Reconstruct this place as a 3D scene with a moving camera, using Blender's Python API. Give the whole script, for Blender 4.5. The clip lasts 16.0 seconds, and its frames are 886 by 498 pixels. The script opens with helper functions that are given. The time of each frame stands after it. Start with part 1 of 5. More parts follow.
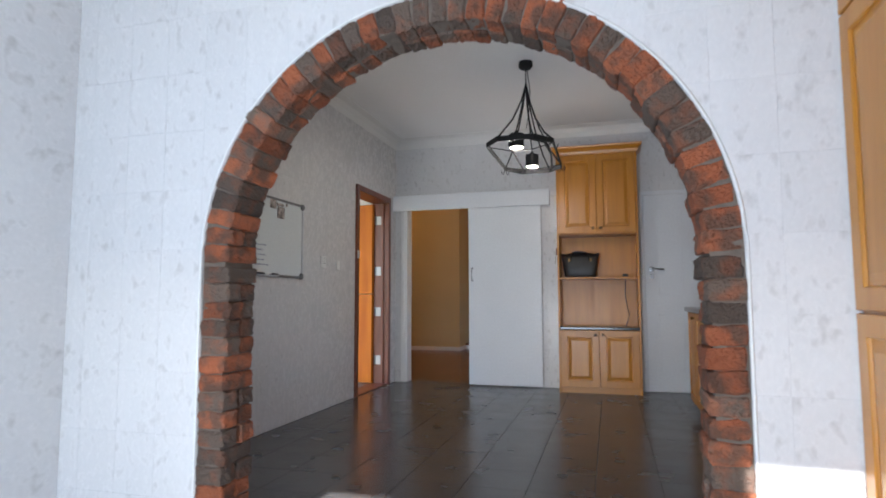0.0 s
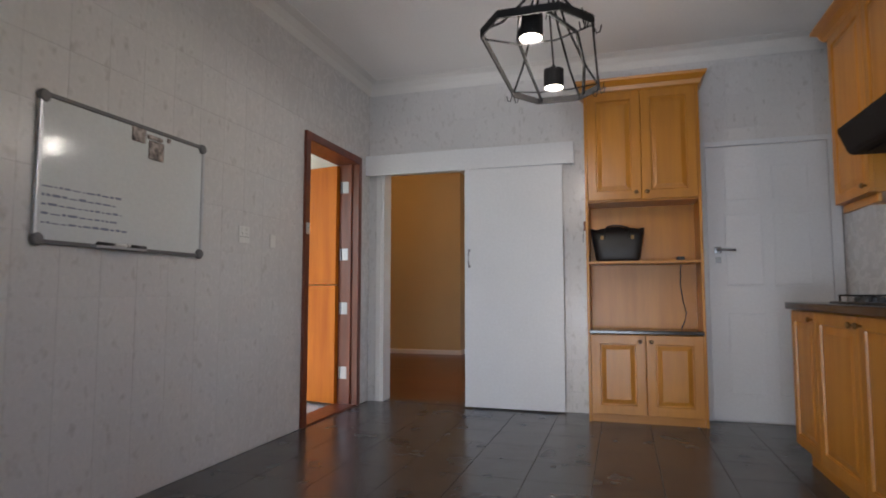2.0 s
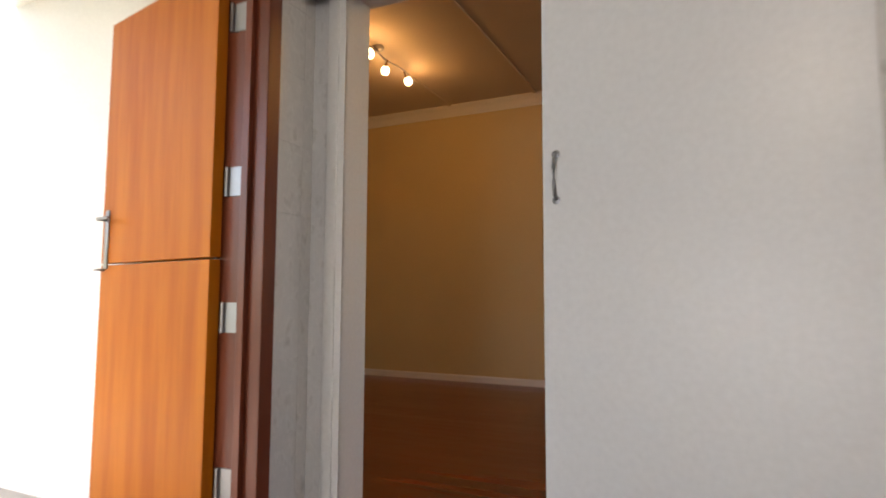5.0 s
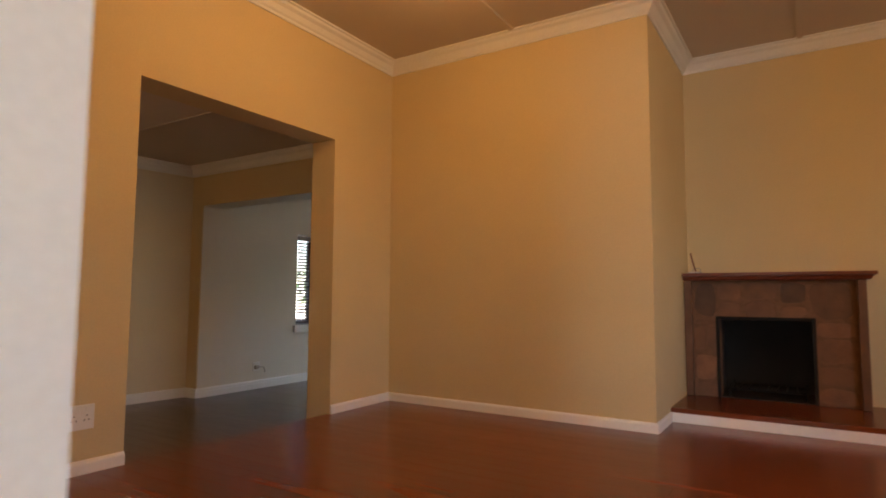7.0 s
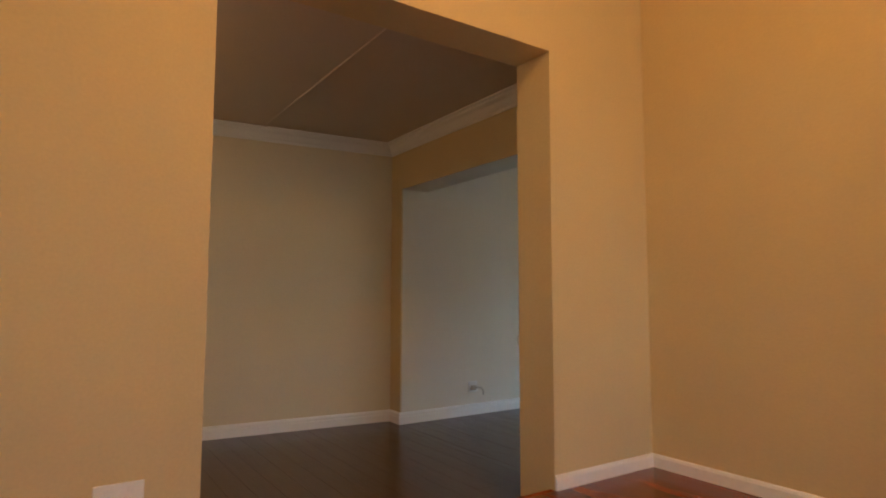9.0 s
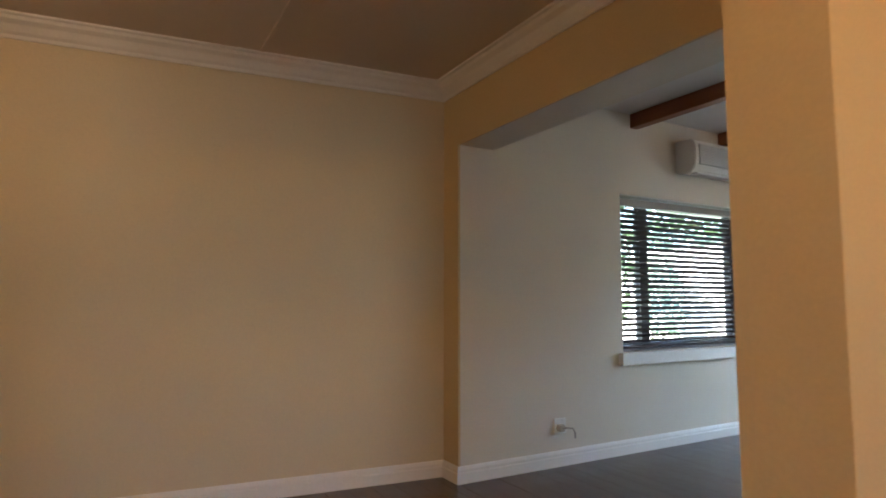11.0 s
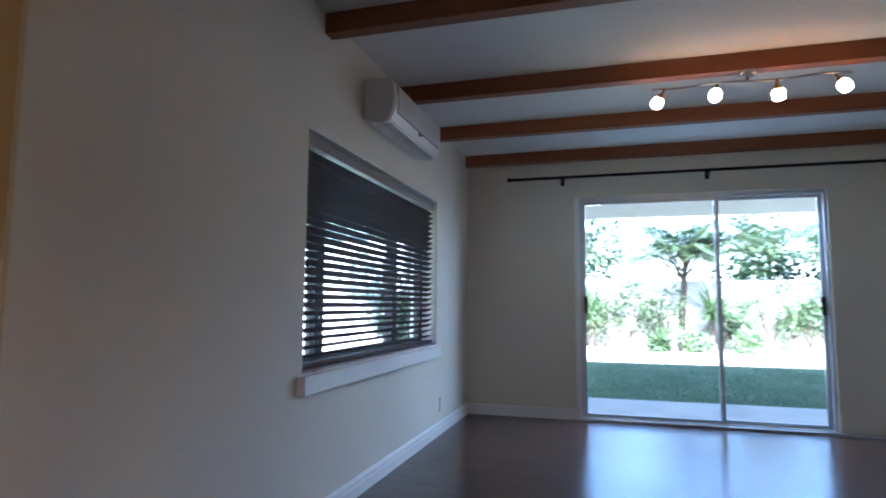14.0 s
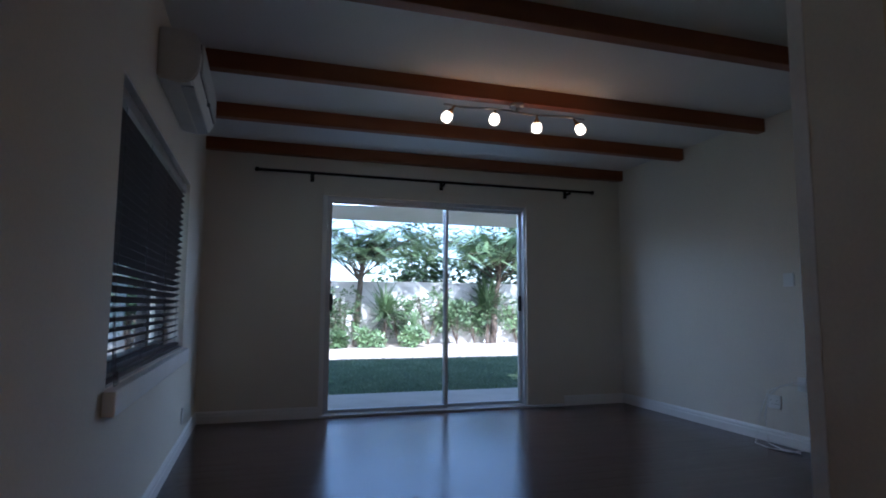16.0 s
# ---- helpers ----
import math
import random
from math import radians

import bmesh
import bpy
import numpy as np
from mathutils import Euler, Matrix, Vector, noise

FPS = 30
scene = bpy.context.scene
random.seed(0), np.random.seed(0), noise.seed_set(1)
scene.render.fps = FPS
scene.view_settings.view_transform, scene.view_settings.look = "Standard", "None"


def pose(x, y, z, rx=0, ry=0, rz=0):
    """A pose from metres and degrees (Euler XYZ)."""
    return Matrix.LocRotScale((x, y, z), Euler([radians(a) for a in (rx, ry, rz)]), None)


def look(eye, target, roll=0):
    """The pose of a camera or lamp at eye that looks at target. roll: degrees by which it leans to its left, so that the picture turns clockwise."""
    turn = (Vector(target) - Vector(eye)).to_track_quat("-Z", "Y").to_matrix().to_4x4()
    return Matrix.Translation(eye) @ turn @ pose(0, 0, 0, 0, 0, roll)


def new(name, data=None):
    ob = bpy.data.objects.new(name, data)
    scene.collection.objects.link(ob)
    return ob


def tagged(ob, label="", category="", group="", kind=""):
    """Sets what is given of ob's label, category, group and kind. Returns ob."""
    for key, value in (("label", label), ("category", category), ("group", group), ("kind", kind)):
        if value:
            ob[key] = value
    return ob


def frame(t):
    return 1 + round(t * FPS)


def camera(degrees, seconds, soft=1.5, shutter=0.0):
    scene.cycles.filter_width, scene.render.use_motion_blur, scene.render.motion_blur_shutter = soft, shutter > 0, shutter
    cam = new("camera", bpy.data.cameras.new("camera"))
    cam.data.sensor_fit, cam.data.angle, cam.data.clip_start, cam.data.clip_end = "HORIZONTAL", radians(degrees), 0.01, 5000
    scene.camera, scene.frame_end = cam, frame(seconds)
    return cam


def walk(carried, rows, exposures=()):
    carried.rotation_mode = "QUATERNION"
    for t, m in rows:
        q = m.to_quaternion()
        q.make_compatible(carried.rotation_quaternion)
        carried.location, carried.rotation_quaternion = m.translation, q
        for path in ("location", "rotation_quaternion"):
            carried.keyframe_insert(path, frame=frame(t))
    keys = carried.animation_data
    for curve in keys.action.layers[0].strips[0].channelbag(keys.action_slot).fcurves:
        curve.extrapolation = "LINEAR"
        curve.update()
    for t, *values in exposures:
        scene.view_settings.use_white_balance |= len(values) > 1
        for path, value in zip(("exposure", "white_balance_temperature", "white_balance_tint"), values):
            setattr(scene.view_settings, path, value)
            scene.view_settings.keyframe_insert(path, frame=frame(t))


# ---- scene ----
# camera and walk
cam = camera(74.6, 16.0, soft=1.8, shutter=0.4)

PATH = [
    (0, (0.875, -0.509, 0.97), (0.328, 1.407, 1.136), -0.1),
    (0.5, (0.81, -0.163, 0.947), (0.265, 1.754, 1.11), -0.1),
    (1, (0.758, 0.23, 0.926), (0.206, 2.145, 1.089), -0.1),
    (1.5, (0.706, 0.684, 0.925), (0.138, 2.594, 1.086), -0.0),
    (2, (0.605, 1.159, 0.93), (0.022, 3.066, 1.085), 0.0),
    (2.5, (0.521, 1.667, 0.922), (-0.089, 3.566, 1.073), 0.0),
    (3, (0.454, 2.15, 0.904), (-0.221, 4.027, 1.059), 0.1),
    (5.5, (-0.369, 4.701, 0.882), (-1.282, 6.472, 1.045), 0.3),
    (6, (-0.526, 5.14, 0.886), (-2.733, 9.037, 1.25), 0.4),
    (6.5, (-0.645, 5.518, 0.898), (-3.008, 9.35, 1.26), 0.4),
    (7, (-0.888, 5.841, 0.894), (-3.29, 9.637, 1.254), 0.3),
    (7.5, (-1.083, 6.194, 0.881), (-2.264, 7.799, 1.046), 0.3),
    (8, (-1.344, 6.539, 0.887), (-2.72, 7.981, 1.055), -0.1),
    (8.5, (-1.641, 6.864, 0.902), (-3.192, 8.116, 1.068), -0.1),
    (9, (-1.971, 7.176, 0.895), (-3.626, 8.287, 1.059), 0.1),
    (9.5, (-2.339, 7.445, 0.91), (-4.05, 8.47, 1.075), 0.0),
    (10, (-2.688, 7.61, 0.895), (-4.435, 8.569, 1.068), 0.1),
    (12.5, (-4.303, 8.274, 0.886), (-5.834, 9.55, 1.053), 0.1),
    (13, (-4.562, 8.398, 0.848), (-5.825, 9.94, 1.01), 0.5),
    (13.5, (-4.808, 8.568, 0.825), (-5.672, 10.363, 1.003), 0.5),
    (14, (-5.067, 8.714, 0.834), (-5.621, 10.626, 1.024), 0.4),
    (14.5, (-5.337, 8.774, 0.855), (-5.537, 10.754, 1.047), 0.3),
    (15, (-5.578, 8.747, 0.846), (-5.459, 10.734, 1.041), 0.4),
    (15.5, (-5.789, 8.758, 0.822), (-5.39, 10.708, 1.021), 0.3),
    (16, (-5.912, 8.782, 0.806), (-5.32, 10.683, 1.003), 0.3),
]
EXPOSURES = [(0, 1.75, 5900, 12), (1.5, 1.65, 6100, 14), (3, 1.6, 6400, 17), (5.5, 2.05, 7100, 16), (6.5, 2.65, 7000, 17), (8, 3.2, 6300, 11), (10, 3.35, 6250, 10), (12.5, 3.8, 5150, 13), (13, 3.65, 5050, 14), (13.5, 3.3, 5000, 15), (14.5, 2.85, 5000, 16), (15, 2.5, 5000, 17), (15.5, 1.9, 5000, 18), (16, 1.5, 5000, 18)]
walk(cam, [(t, look(eye, target, roll)) for t, eye, target, roll in PATH], EXPOSURES)

# ---- world, sun, large lights ----
world = bpy.data.worlds.new("sky")
scene.world = world
world.use_nodes = True
sky = world.node_tree.nodes.new("ShaderNodeTexSky")
sky.sky_type, sky.sun_disc = "NISHITA", False
sky.sun_elevation, sky.sun_rotation = radians(36), radians(180)
world.node_tree.nodes["Background"].inputs["Strength"].default_value = 0.15
world.node_tree.links.new(sky.outputs[0], world.node_tree.nodes["Background"].inputs[0])


def lamp(name, kind, m, energy, color=(1, 1, 1), size=None, **more):
    data = bpy.data.lights.new(name, kind)
    data.energy, data.color = energy, color
    if kind == "AREA":
        data.shape, data.size, data.size_y = "RECTANGLE", *size
    elif kind == "SUN":
        data.angle = radians(0.5)
    else:
        data.shadow_soft_size = size or 0.03
    ob = new(name, data)
    ob.matrix_world = m
    return ob


lamp("sun", "SUN", look((0, -10, 10 * math.tan(radians(36))), (0, 0, 0)), 5.0, (1, 0.94, 0.85))
DAY = (0.78, 0.89, 1.0)
# Low behind an unseen opening, tilted up to imitate sunlight bounced off the floor.
lamp("daylight_back_room", "AREA", look((0.2, -1.25, 0.55), (0.25, 1.6, 2.0)), 24, DAY, (1.4, 0.85))
# Added fill with no known window, to brighten the ceiling and far wall.
lamp("fill_kitchen_right", "AREA", look((2.28, 2.65, 1.6), (0.9, 4.6, 3.2)), 2, (1.0, 0.96, 0.92), (1.35, 1.05))
lamp("daylight_lounge_window", "AREA", look((-6.66, 12.15, 1.05), (-5.0, 12.15, 0.95)), 0.15, (0.62, 0.82, 1.0), (0.95, 0.85))
# Added fill under the patio roof, hidden above the door head.
lamp("daylight_fill_glass_door", "AREA", look((-4.33, 14.62, 1.93), (-4.5, 10.9, 0.3)), 7.0, (0.66, 0.84, 1.0), (1.9, 0.2))
# Unseen opening assumed on the right, adding cool light to the dining room.
lamp("daylight_dining_right", "AREA", look((2.52, 7.9, 1.5), (0.0, 8.4, 1.3)), 1.9, (0.92, 0.95, 1.0), (1.5, 1.2))

# ---- materials ----


def mat(name, color, rough=0.6, metal=0.0, spots=None, amount=0.3, scale=6.0, fine=60.0, bump=0.1, grain=None, vary=0.0, emit=0.0, spec=0.5, coords="Object", depth=0.01, sharp=(0.38, 0.68), turn=0.0):
    """A surface with large stains, a fine grain and relief. spots: the stain's colour; grain: stretch per axis; vary: spread of tone from piece to piece."""
    m = bpy.data.materials.new(name)
    m.use_nodes = True
    t = m.node_tree
    n, link, b = t.nodes, t.links.new, t.nodes["Principled BSDF"]
    b.inputs["Roughness"].default_value, b.inputs["Metallic"].default_value = rough, metal
    b.inputs["Specular IOR Level"].default_value = spec
    tc = n.new("ShaderNodeTexCoord")
    info = n.new("ShaderNodeObjectInfo")
    mp = n.new("ShaderNodeMapping")
    link(tc.outputs[coords], mp.inputs["Vector"])
    mp.inputs["Rotation"].default_value = (0, 0, radians(turn))
    if grain:
        mp.inputs["Scale"].default_value = grain
    big, small = n.new("ShaderNodeTexNoise"), n.new("ShaderNodeTexNoise")
    for node, sc in ((big, scale), (small, fine)):
        node.noise_dimensions = "4D"
        node.inputs["Scale"].default_value, node.inputs["Detail"].default_value = sc, 5
        link(mp.outputs[0], node.inputs["Vector"])
        w = n.new("ShaderNodeMath")
        w.operation, w.inputs[1].default_value = "MULTIPLY", 40 if vary else 0
        link(info.outputs["Random"], w.inputs[0])
        link(w.outputs[0], node.inputs["W"])
    ramp = n.new("ShaderNodeMapRange")
    ramp.inputs["From Min"].default_value, ramp.inputs["From Max"].default_value = sharp
    ramp.inputs["To Max"].default_value = amount
    link(big.outputs["Fac"], ramp.inputs["Value"])
    mix = n.new("ShaderNodeMix")
    mix.data_type = "RGBA"
    mix.inputs["A"].default_value = (*color, 1)
    mix.inputs["B"].default_value = (*(spots or [c * 0.6 for c in color]), 1)
    link(ramp.outputs[0], mix.inputs["Factor"])
    hsv = n.new("ShaderNodeHueSaturation")
    link(mix.outputs["Result"], hsv.inputs["Color"])
    tone = n.new("ShaderNodeMath")
    tone.operation, tone.inputs[1].default_value, tone.inputs[2].default_value = "MULTIPLY_ADD", 0.16, 0.92
    link(small.outputs["Fac"], tone.inputs[0])
    if vary:
        rnd = n.new("ShaderNodeMapRange")
        rnd.inputs["To Min"].default_value, rnd.inputs["To Max"].default_value = 1 - vary, 1 + vary
        link(info.outputs["Random"], rnd.inputs["Value"])
        mul = n.new("ShaderNodeMath")
        mul.operation = "MULTIPLY"
        link(tone.outputs[0], mul.inputs[0])
        link(rnd.outputs[0], mul.inputs[1])
        tone = mul
    link(tone.outputs[0], hsv.inputs["Value"])
    link(hsv.outputs[0], b.inputs["Base Color"])
    rr = n.new("ShaderNodeMapRange")
    rr.inputs["To Min"].default_value, rr.inputs["To Max"].default_value = max(rough - 0.08, 0.02), min(rough + 0.1, 1)
    link(big.outputs["Fac"], rr.inputs["Value"])
    link(rr.outputs[0], b.inputs["Roughness"])
    bp = n.new("ShaderNodeBump")
    bp.inputs["Strength"].default_value, bp.inputs["Distance"].default_value = bump, depth
    link(small.outputs["Fac"], bp.inputs["Height"])
    link(bp.outputs[0], b.inputs["Normal"])
    if emit:
        link(hsv.outputs[0], b.inputs["Emission Color"])
        b.inputs["Emission Strength"].default_value = emit
    return m


def glass(name, tint=(0.95, 0.98, 1.0), rough=0.0):
    m = bpy.data.materials.new(name)
    m.use_nodes = True
    b = m.node_tree.nodes["Principled BSDF"]
    b.inputs["Base Color"].default_value = (*tint, 1)
    b.inputs["Transmission Weight"].default_value, b.inputs["Roughness"].default_value, b.inputs["IOR"].default_value = 1, rough, 1.02
    return m


WALL_TILE = mat("glazed_wall_tile", (0.69, 0.68, 0.675), 0.26, spots=(0.33, 0.31, 0.295), amount=0.64, scale=16, fine=45, bump=0.03, vary=0.02, grain=(1.5, 0.95, 1), sharp=(0.51, 0.78), turn=28)
GROUT = mat("grout", (0.74, 0.73, 0.72), 0.9, amount=0.3, scale=20)
KITCHEN_FLOOR = mat("grey_floor_tile", (0.075, 0.073, 0.072), 0.24, spots=(0.052, 0.052, 0.054), amount=0.8, scale=5, fine=40, bump=0.0, vary=0.07)
FLOOR_GROUT = mat("floor_grout", (0.13, 0.125, 0.12), 0.9, amount=0.4)
CREAM = mat("cream_wall_paint", (0.62, 0.495, 0.285), 0.75, spots=(0.56, 0.44, 0.24), amount=0.35, scale=1.6, fine=90, bump=0.06)
PASSAGE = mat("straw_wall_paint", (0.67, 0.59, 0.425), 0.75, spots=(0.61, 0.53, 0.375), amount=0.35, scale=1.6, fine=90, bump=0.06)
PALE = mat("pale_wall_paint", (0.70, 0.66, 0.575), 0.75, spots=(0.65, 0.61, 0.52), amount=0.35, scale=1.6, fine=90, bump=0.06)
WHITE = mat("white_paint", (0.78, 0.78, 0.77), 0.5, spots=(0.70, 0.70, 0.68), amount=0.3, scale=3, fine=70, bump=0.05)
CEIL = mat("ceiling_paint", (0.76, 0.75, 0.73), 0.8, spots=(0.70, 0.69, 0.66), amount=0.3, scale=1.5, fine=80, bump=0.05)
CEIL_WARM = mat("ceiling_board", (0.60, 0.52, 0.44), 0.8, spots=(0.54, 0.46, 0.38), amount=0.3, scale=1.5, fine=80, bump=0.05)
DOOR_WHITE = mat("white_door_enamel", (0.74, 0.75, 0.77), 0.35, spots=(0.66, 0.67, 0.69), amount=0.3, scale=2, fine=50, bump=0.04)
OAK = mat("honey_oak", (0.54, 0.225, 0.022), 0.32, spots=(0.40, 0.145, 0.014), amount=0.6, scale=3.0, fine=26, bump=0.06, grain=(6, 6, 0.5), vary=0.07)
OAK_X = mat("honey_oak_lengthwise", (0.54, 0.225, 0.022), 0.32, spots=(0.40, 0.145, 0.014), amount=0.6, scale=3.0, fine=26, bump=0.06, grain=(0.5, 6, 6), vary=0.07)
MAHOGANY = mat("mahogany", (0.17, 0.040, 0.017), 0.3, spots=(0.085, 0.02, 0.010), amount=0.6, scale=4, fine=30, bump=0.06, grain=(6, 6, 0.5))
STABLE = mat("varnished_door_wood", (0.48, 0.142, 0.005), 0.5, spec=0.25, spots=(0.30, 0.062, 0.004), amount=0.7, scale=2.5, fine=24, bump=0.05, grain=(5, 5, 0.4))
JARRAH = mat("red_wood_floor", (0.19, 0.044, 0.013), 0.22, spots=(0.11, 0.024, 0.008), amount=0.7, scale=2.0, fine=18, bump=0.015, grain=(0.3, 5, 5), vary=0.24)
LAMINATE = mat("dark_laminate", (0.085, 0.05, 0.04), 0.21, spots=(0.05, 0.028, 0.022), amount=0.7, scale=2.4, fine=22, bump=0.06, grain=(0.35, 6, 6), vary=0.22)
UNDERLAY = mat("floor_joint", (0.02, 0.014, 0.01), 0.9)
BEAM = mat("pine_beam", (0.27, 0.088, 0.028), 0.45, spots=(0.17, 0.042, 0.011), amount=0.7, scale=2.5, fine=20, bump=0.12, grain=(0.4, 5, 5), vary=0.12)
BRICK = mat("clay_brick", (0.36, 0.105, 0.042), 0.88, spots=(0.12, 0.065, 0.043), amount=0.9, scale=12, sharp=(0.44, 0.6), fine=90, bump=1.0, vary=0.35, depth=0.02)
BRICK_DARK = mat("burnt_brick", (0.125, 0.088, 0.066), 0.88, spots=(0.25, 0.095, 0.05), amount=0.85, scale=12, sharp=(0.48, 0.64), fine=90, bump=1.0, vary=0.4, depth=0.02)
MORTAR = mat("mortar", (0.17, 0.135, 0.108), 0.95, amount=0.6, scale=30, bump=0.4)
GRANITE = mat("black_granite", (0.022, 0.021, 0.022), 0.15, spots=(0.07, 0.065, 0.06), amount=0.5, scale=60, fine=160, bump=0.02)
IRON = mat("black_iron", (0.009, 0.0085, 0.0085), 0.7, 0.0, spec=0.25, amount=0.4, bump=0.2)
BLACK = mat("black_plastic", (0.018, 0.018, 0.019), 0.35, amount=0.3, bump=0.05)
LEATHER = mat("black_leather", (0.010, 0.009, 0.009), 0.38, spots=(0.022, 0.019, 0.019), amount=0.5, scale=12, fine=120, bump=0.3)
CHROME = mat("brushed_steel", (0.30, 0.30, 0.31), 0.36, 1.0, amount=0.15, bump=0.03)
BRASS = mat("aged_brass", (0.26, 0.16, 0.07), 0.35, 1.0, amount=0.4, bump=0.05)
ALU = mat("aluminium_frame", (0.60, 0.62, 0.65), 0.35, 0.6, amount=0.2, bump=0.02)
GREY_PLASTIC = mat("grey_plastic", (0.16, 0.16, 0.165), 0.5, amount=0.2)
WHITE_PLASTIC = mat("white_plastic", (0.78, 0.78, 0.76), 0.35, amount=0.15, bump=0.02)
BOARD = mat("whiteboard_enamel", (0.72, 0.75, 0.75), 0.13, spec=0.3, spots=(0.64, 0.68, 0.70), amount=0.35, scale=3, bump=0.01)
INK = mat("blue_grey_ink", (0.24, 0.27, 0.36), 0.6)
STONE = mat("field_stone", (0.15, 0.066, 0.029), 0.6, spots=(0.09, 0.04, 0.02), amount=0.8, scale=8, fine=40, bump=0.35, vary=0.55)
SOOT = mat("sooty_black", (0.012, 0.011, 0.011), 0.8, amount=0.4)
SLAT = mat("dark_blind_wood", (0.075, 0.055, 0.055), 0.6, spec=0.2, amount=0.3, grain=(6, 0.5, 6), fine=30, bump=0.05)
OPAL = mat("lit_opal_glass", (1.0, 0.80, 0.50), 0.3, emit=2.0, amount=0.05)
HALOGEN = mat("lit_bulb_face", (1.0, 0.90, 0.72), 0.3, emit=3.0, amount=0.05)
CONCRETE = mat("pale_concrete", (0.48, 0.46, 0.43), 0.8, amount=0.4, scale=2)
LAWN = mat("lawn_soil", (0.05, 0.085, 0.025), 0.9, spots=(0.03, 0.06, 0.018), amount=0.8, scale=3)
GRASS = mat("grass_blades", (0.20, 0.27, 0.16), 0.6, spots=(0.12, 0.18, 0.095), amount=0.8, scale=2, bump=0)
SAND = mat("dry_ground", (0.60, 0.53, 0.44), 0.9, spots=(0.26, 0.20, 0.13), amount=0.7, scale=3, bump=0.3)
GARDEN_WALL = mat("white_garden_wall", (0.62, 0.60, 0.56), 0.85, spots=(0.36, 0.34, 0.31), amount=0.7, scale=2.5, bump=0.2)
LEAF = mat("green_leaf", (0.11, 0.17, 0.07), 0.42, spots=(0.05, 0.09, 0.045), amount=0.8, scale=1.5, bump=0, vary=0.3)
LEAF_PALE = mat("pale_leaf", (0.20, 0.29, 0.14), 0.42, spots=(0.10, 0.16, 0.08), amount=0.8, scale=1.5, bump=0, vary=0.2)
BARK = mat("bark", (0.12, 0.09, 0.065), 0.9, amount=0.7, scale=8, bump=0.5, grain=(3, 3, 0.6))
PANE = glass("window_glass")

# ---- tools for meshes ----


def obj(name, bm, material, parent=None, label="", smooth=False):
    me = bpy.data.meshes.new(name)
    bmesh.ops.recalc_face_normals(bm, faces=bm.faces)
    bm.to_mesh(me)
    bm.free()
    if smooth:
        for p in me.polygons:
            p.use_smooth = True
    me.materials.append(material)
    ob = new(name, me)
    if parent:
        ob.parent = parent
    if label:
        ob["label"] = label
    return ob


def part(name, bm, material, parent, label="", smooth=False):
    return obj(name, bm, material, parent, label, smooth)


def thing(name, label, category, at=(0, 0, 0), group="", rz=0.0):
    ob = new(name)
    ob.empty_display_size = 0.1
    ob.matrix_world = pose(*at, 0, 0, rz)
    return tagged(ob, label, category, group)


def structure(name, bm, material, label="", smooth=False):
    return tagged(obj(name, bm, material, None, label, smooth), kind="structure", category=name.split("_")[0])


def box(x0, x1, y0, y1, z0, z1, bevel=0.0, bm=None, seg=2):
    own = bmesh.new()
    vs = [own.verts.new((x, y, z)) for x in (x0, x1) for y in (y0, y1) for z in (z0, z1)]
    for f in ((0, 1, 3, 2), (4, 6, 7, 5), (0, 4, 5, 1), (2, 3, 7, 6), (0, 2, 6, 4), (1, 5, 7, 3)):
        own.faces.new([vs[i] for i in f])
    if bevel:
        bmesh.ops.bevel(own, geom=own.edges[:], offset=bevel, segments=seg, profile=0.6, affect="EDGES")
    if bm is None:
        return own
    merge(bm, own)
    return bm


def merge(bm, other, m=None):
    me = bpy.data.meshes.new("tmp")
    if m:
        other.transform(m)
    other.to_mesh(me)
    other.free()
    bm.from_mesh(me)
    bpy.data.meshes.remove(me)
    return bm


def tube(points, r, sides=8, closed=False, taper=None, bm=None):
    """A round bar along points."""
    bm = bm or bmesh.new()
    pts = [Vector(p) for p in points]
    rings = []
    up = Vector((0, 0, 1))
    for i, p in enumerate(pts):
        a = pts[i - 1] if i or closed else p
        b = pts[(i + 1) % len(pts)] if i + 1 < len(pts) or closed else p
        d = (b - a).normalized()
        u = d.cross(up)
        if u.length < 0.05:
            u = d.cross(Vector((0, 1, 0)))
        u.normalize()
        v = d.cross(u)
        rr = r if taper is None else r * (1 + (taper - 1) * i / (len(pts) - 1))
        rings.append([bm.verts.new(p + rr * (math.cos(2 * math.pi * k / sides) * u + math.sin(2 * math.pi * k / sides) * v)) for k in range(sides)])
    n = len(rings)
    for i in range(n if closed else n - 1):
        a, b = rings[i], rings[(i + 1) % n]
        for k in range(sides):
            bm.faces.new((a[k], a[(k + 1) % sides], b[(k + 1) % sides], b[k]))
    if not closed:
        bm.faces.new(rings[0][::-1]), bm.faces.new(rings[-1])
    return bm


def lathe(profile, sides=20, bm=None, m=None):
    """A turned shape from (radius, height) pairs."""
    own = bmesh.new()
    rings = [[own.verts.new((r * math.cos(2 * math.pi * k / sides), r * math.sin(2 * math.pi * k / sides), z)) for k in range(sides)] for r, z in profile]
    for a, b in zip(rings, rings[1:]):
        for k in range(sides):
            own.faces.new((a[k], a[(k + 1) % sides], b[(k + 1) % sides], b[k]))
    own.faces.new(rings[0][::-1]), own.faces.new(rings[-1])
    if bm is None:
        if m:
            own.transform(m)
        return own
    return merge(bm, own, m)


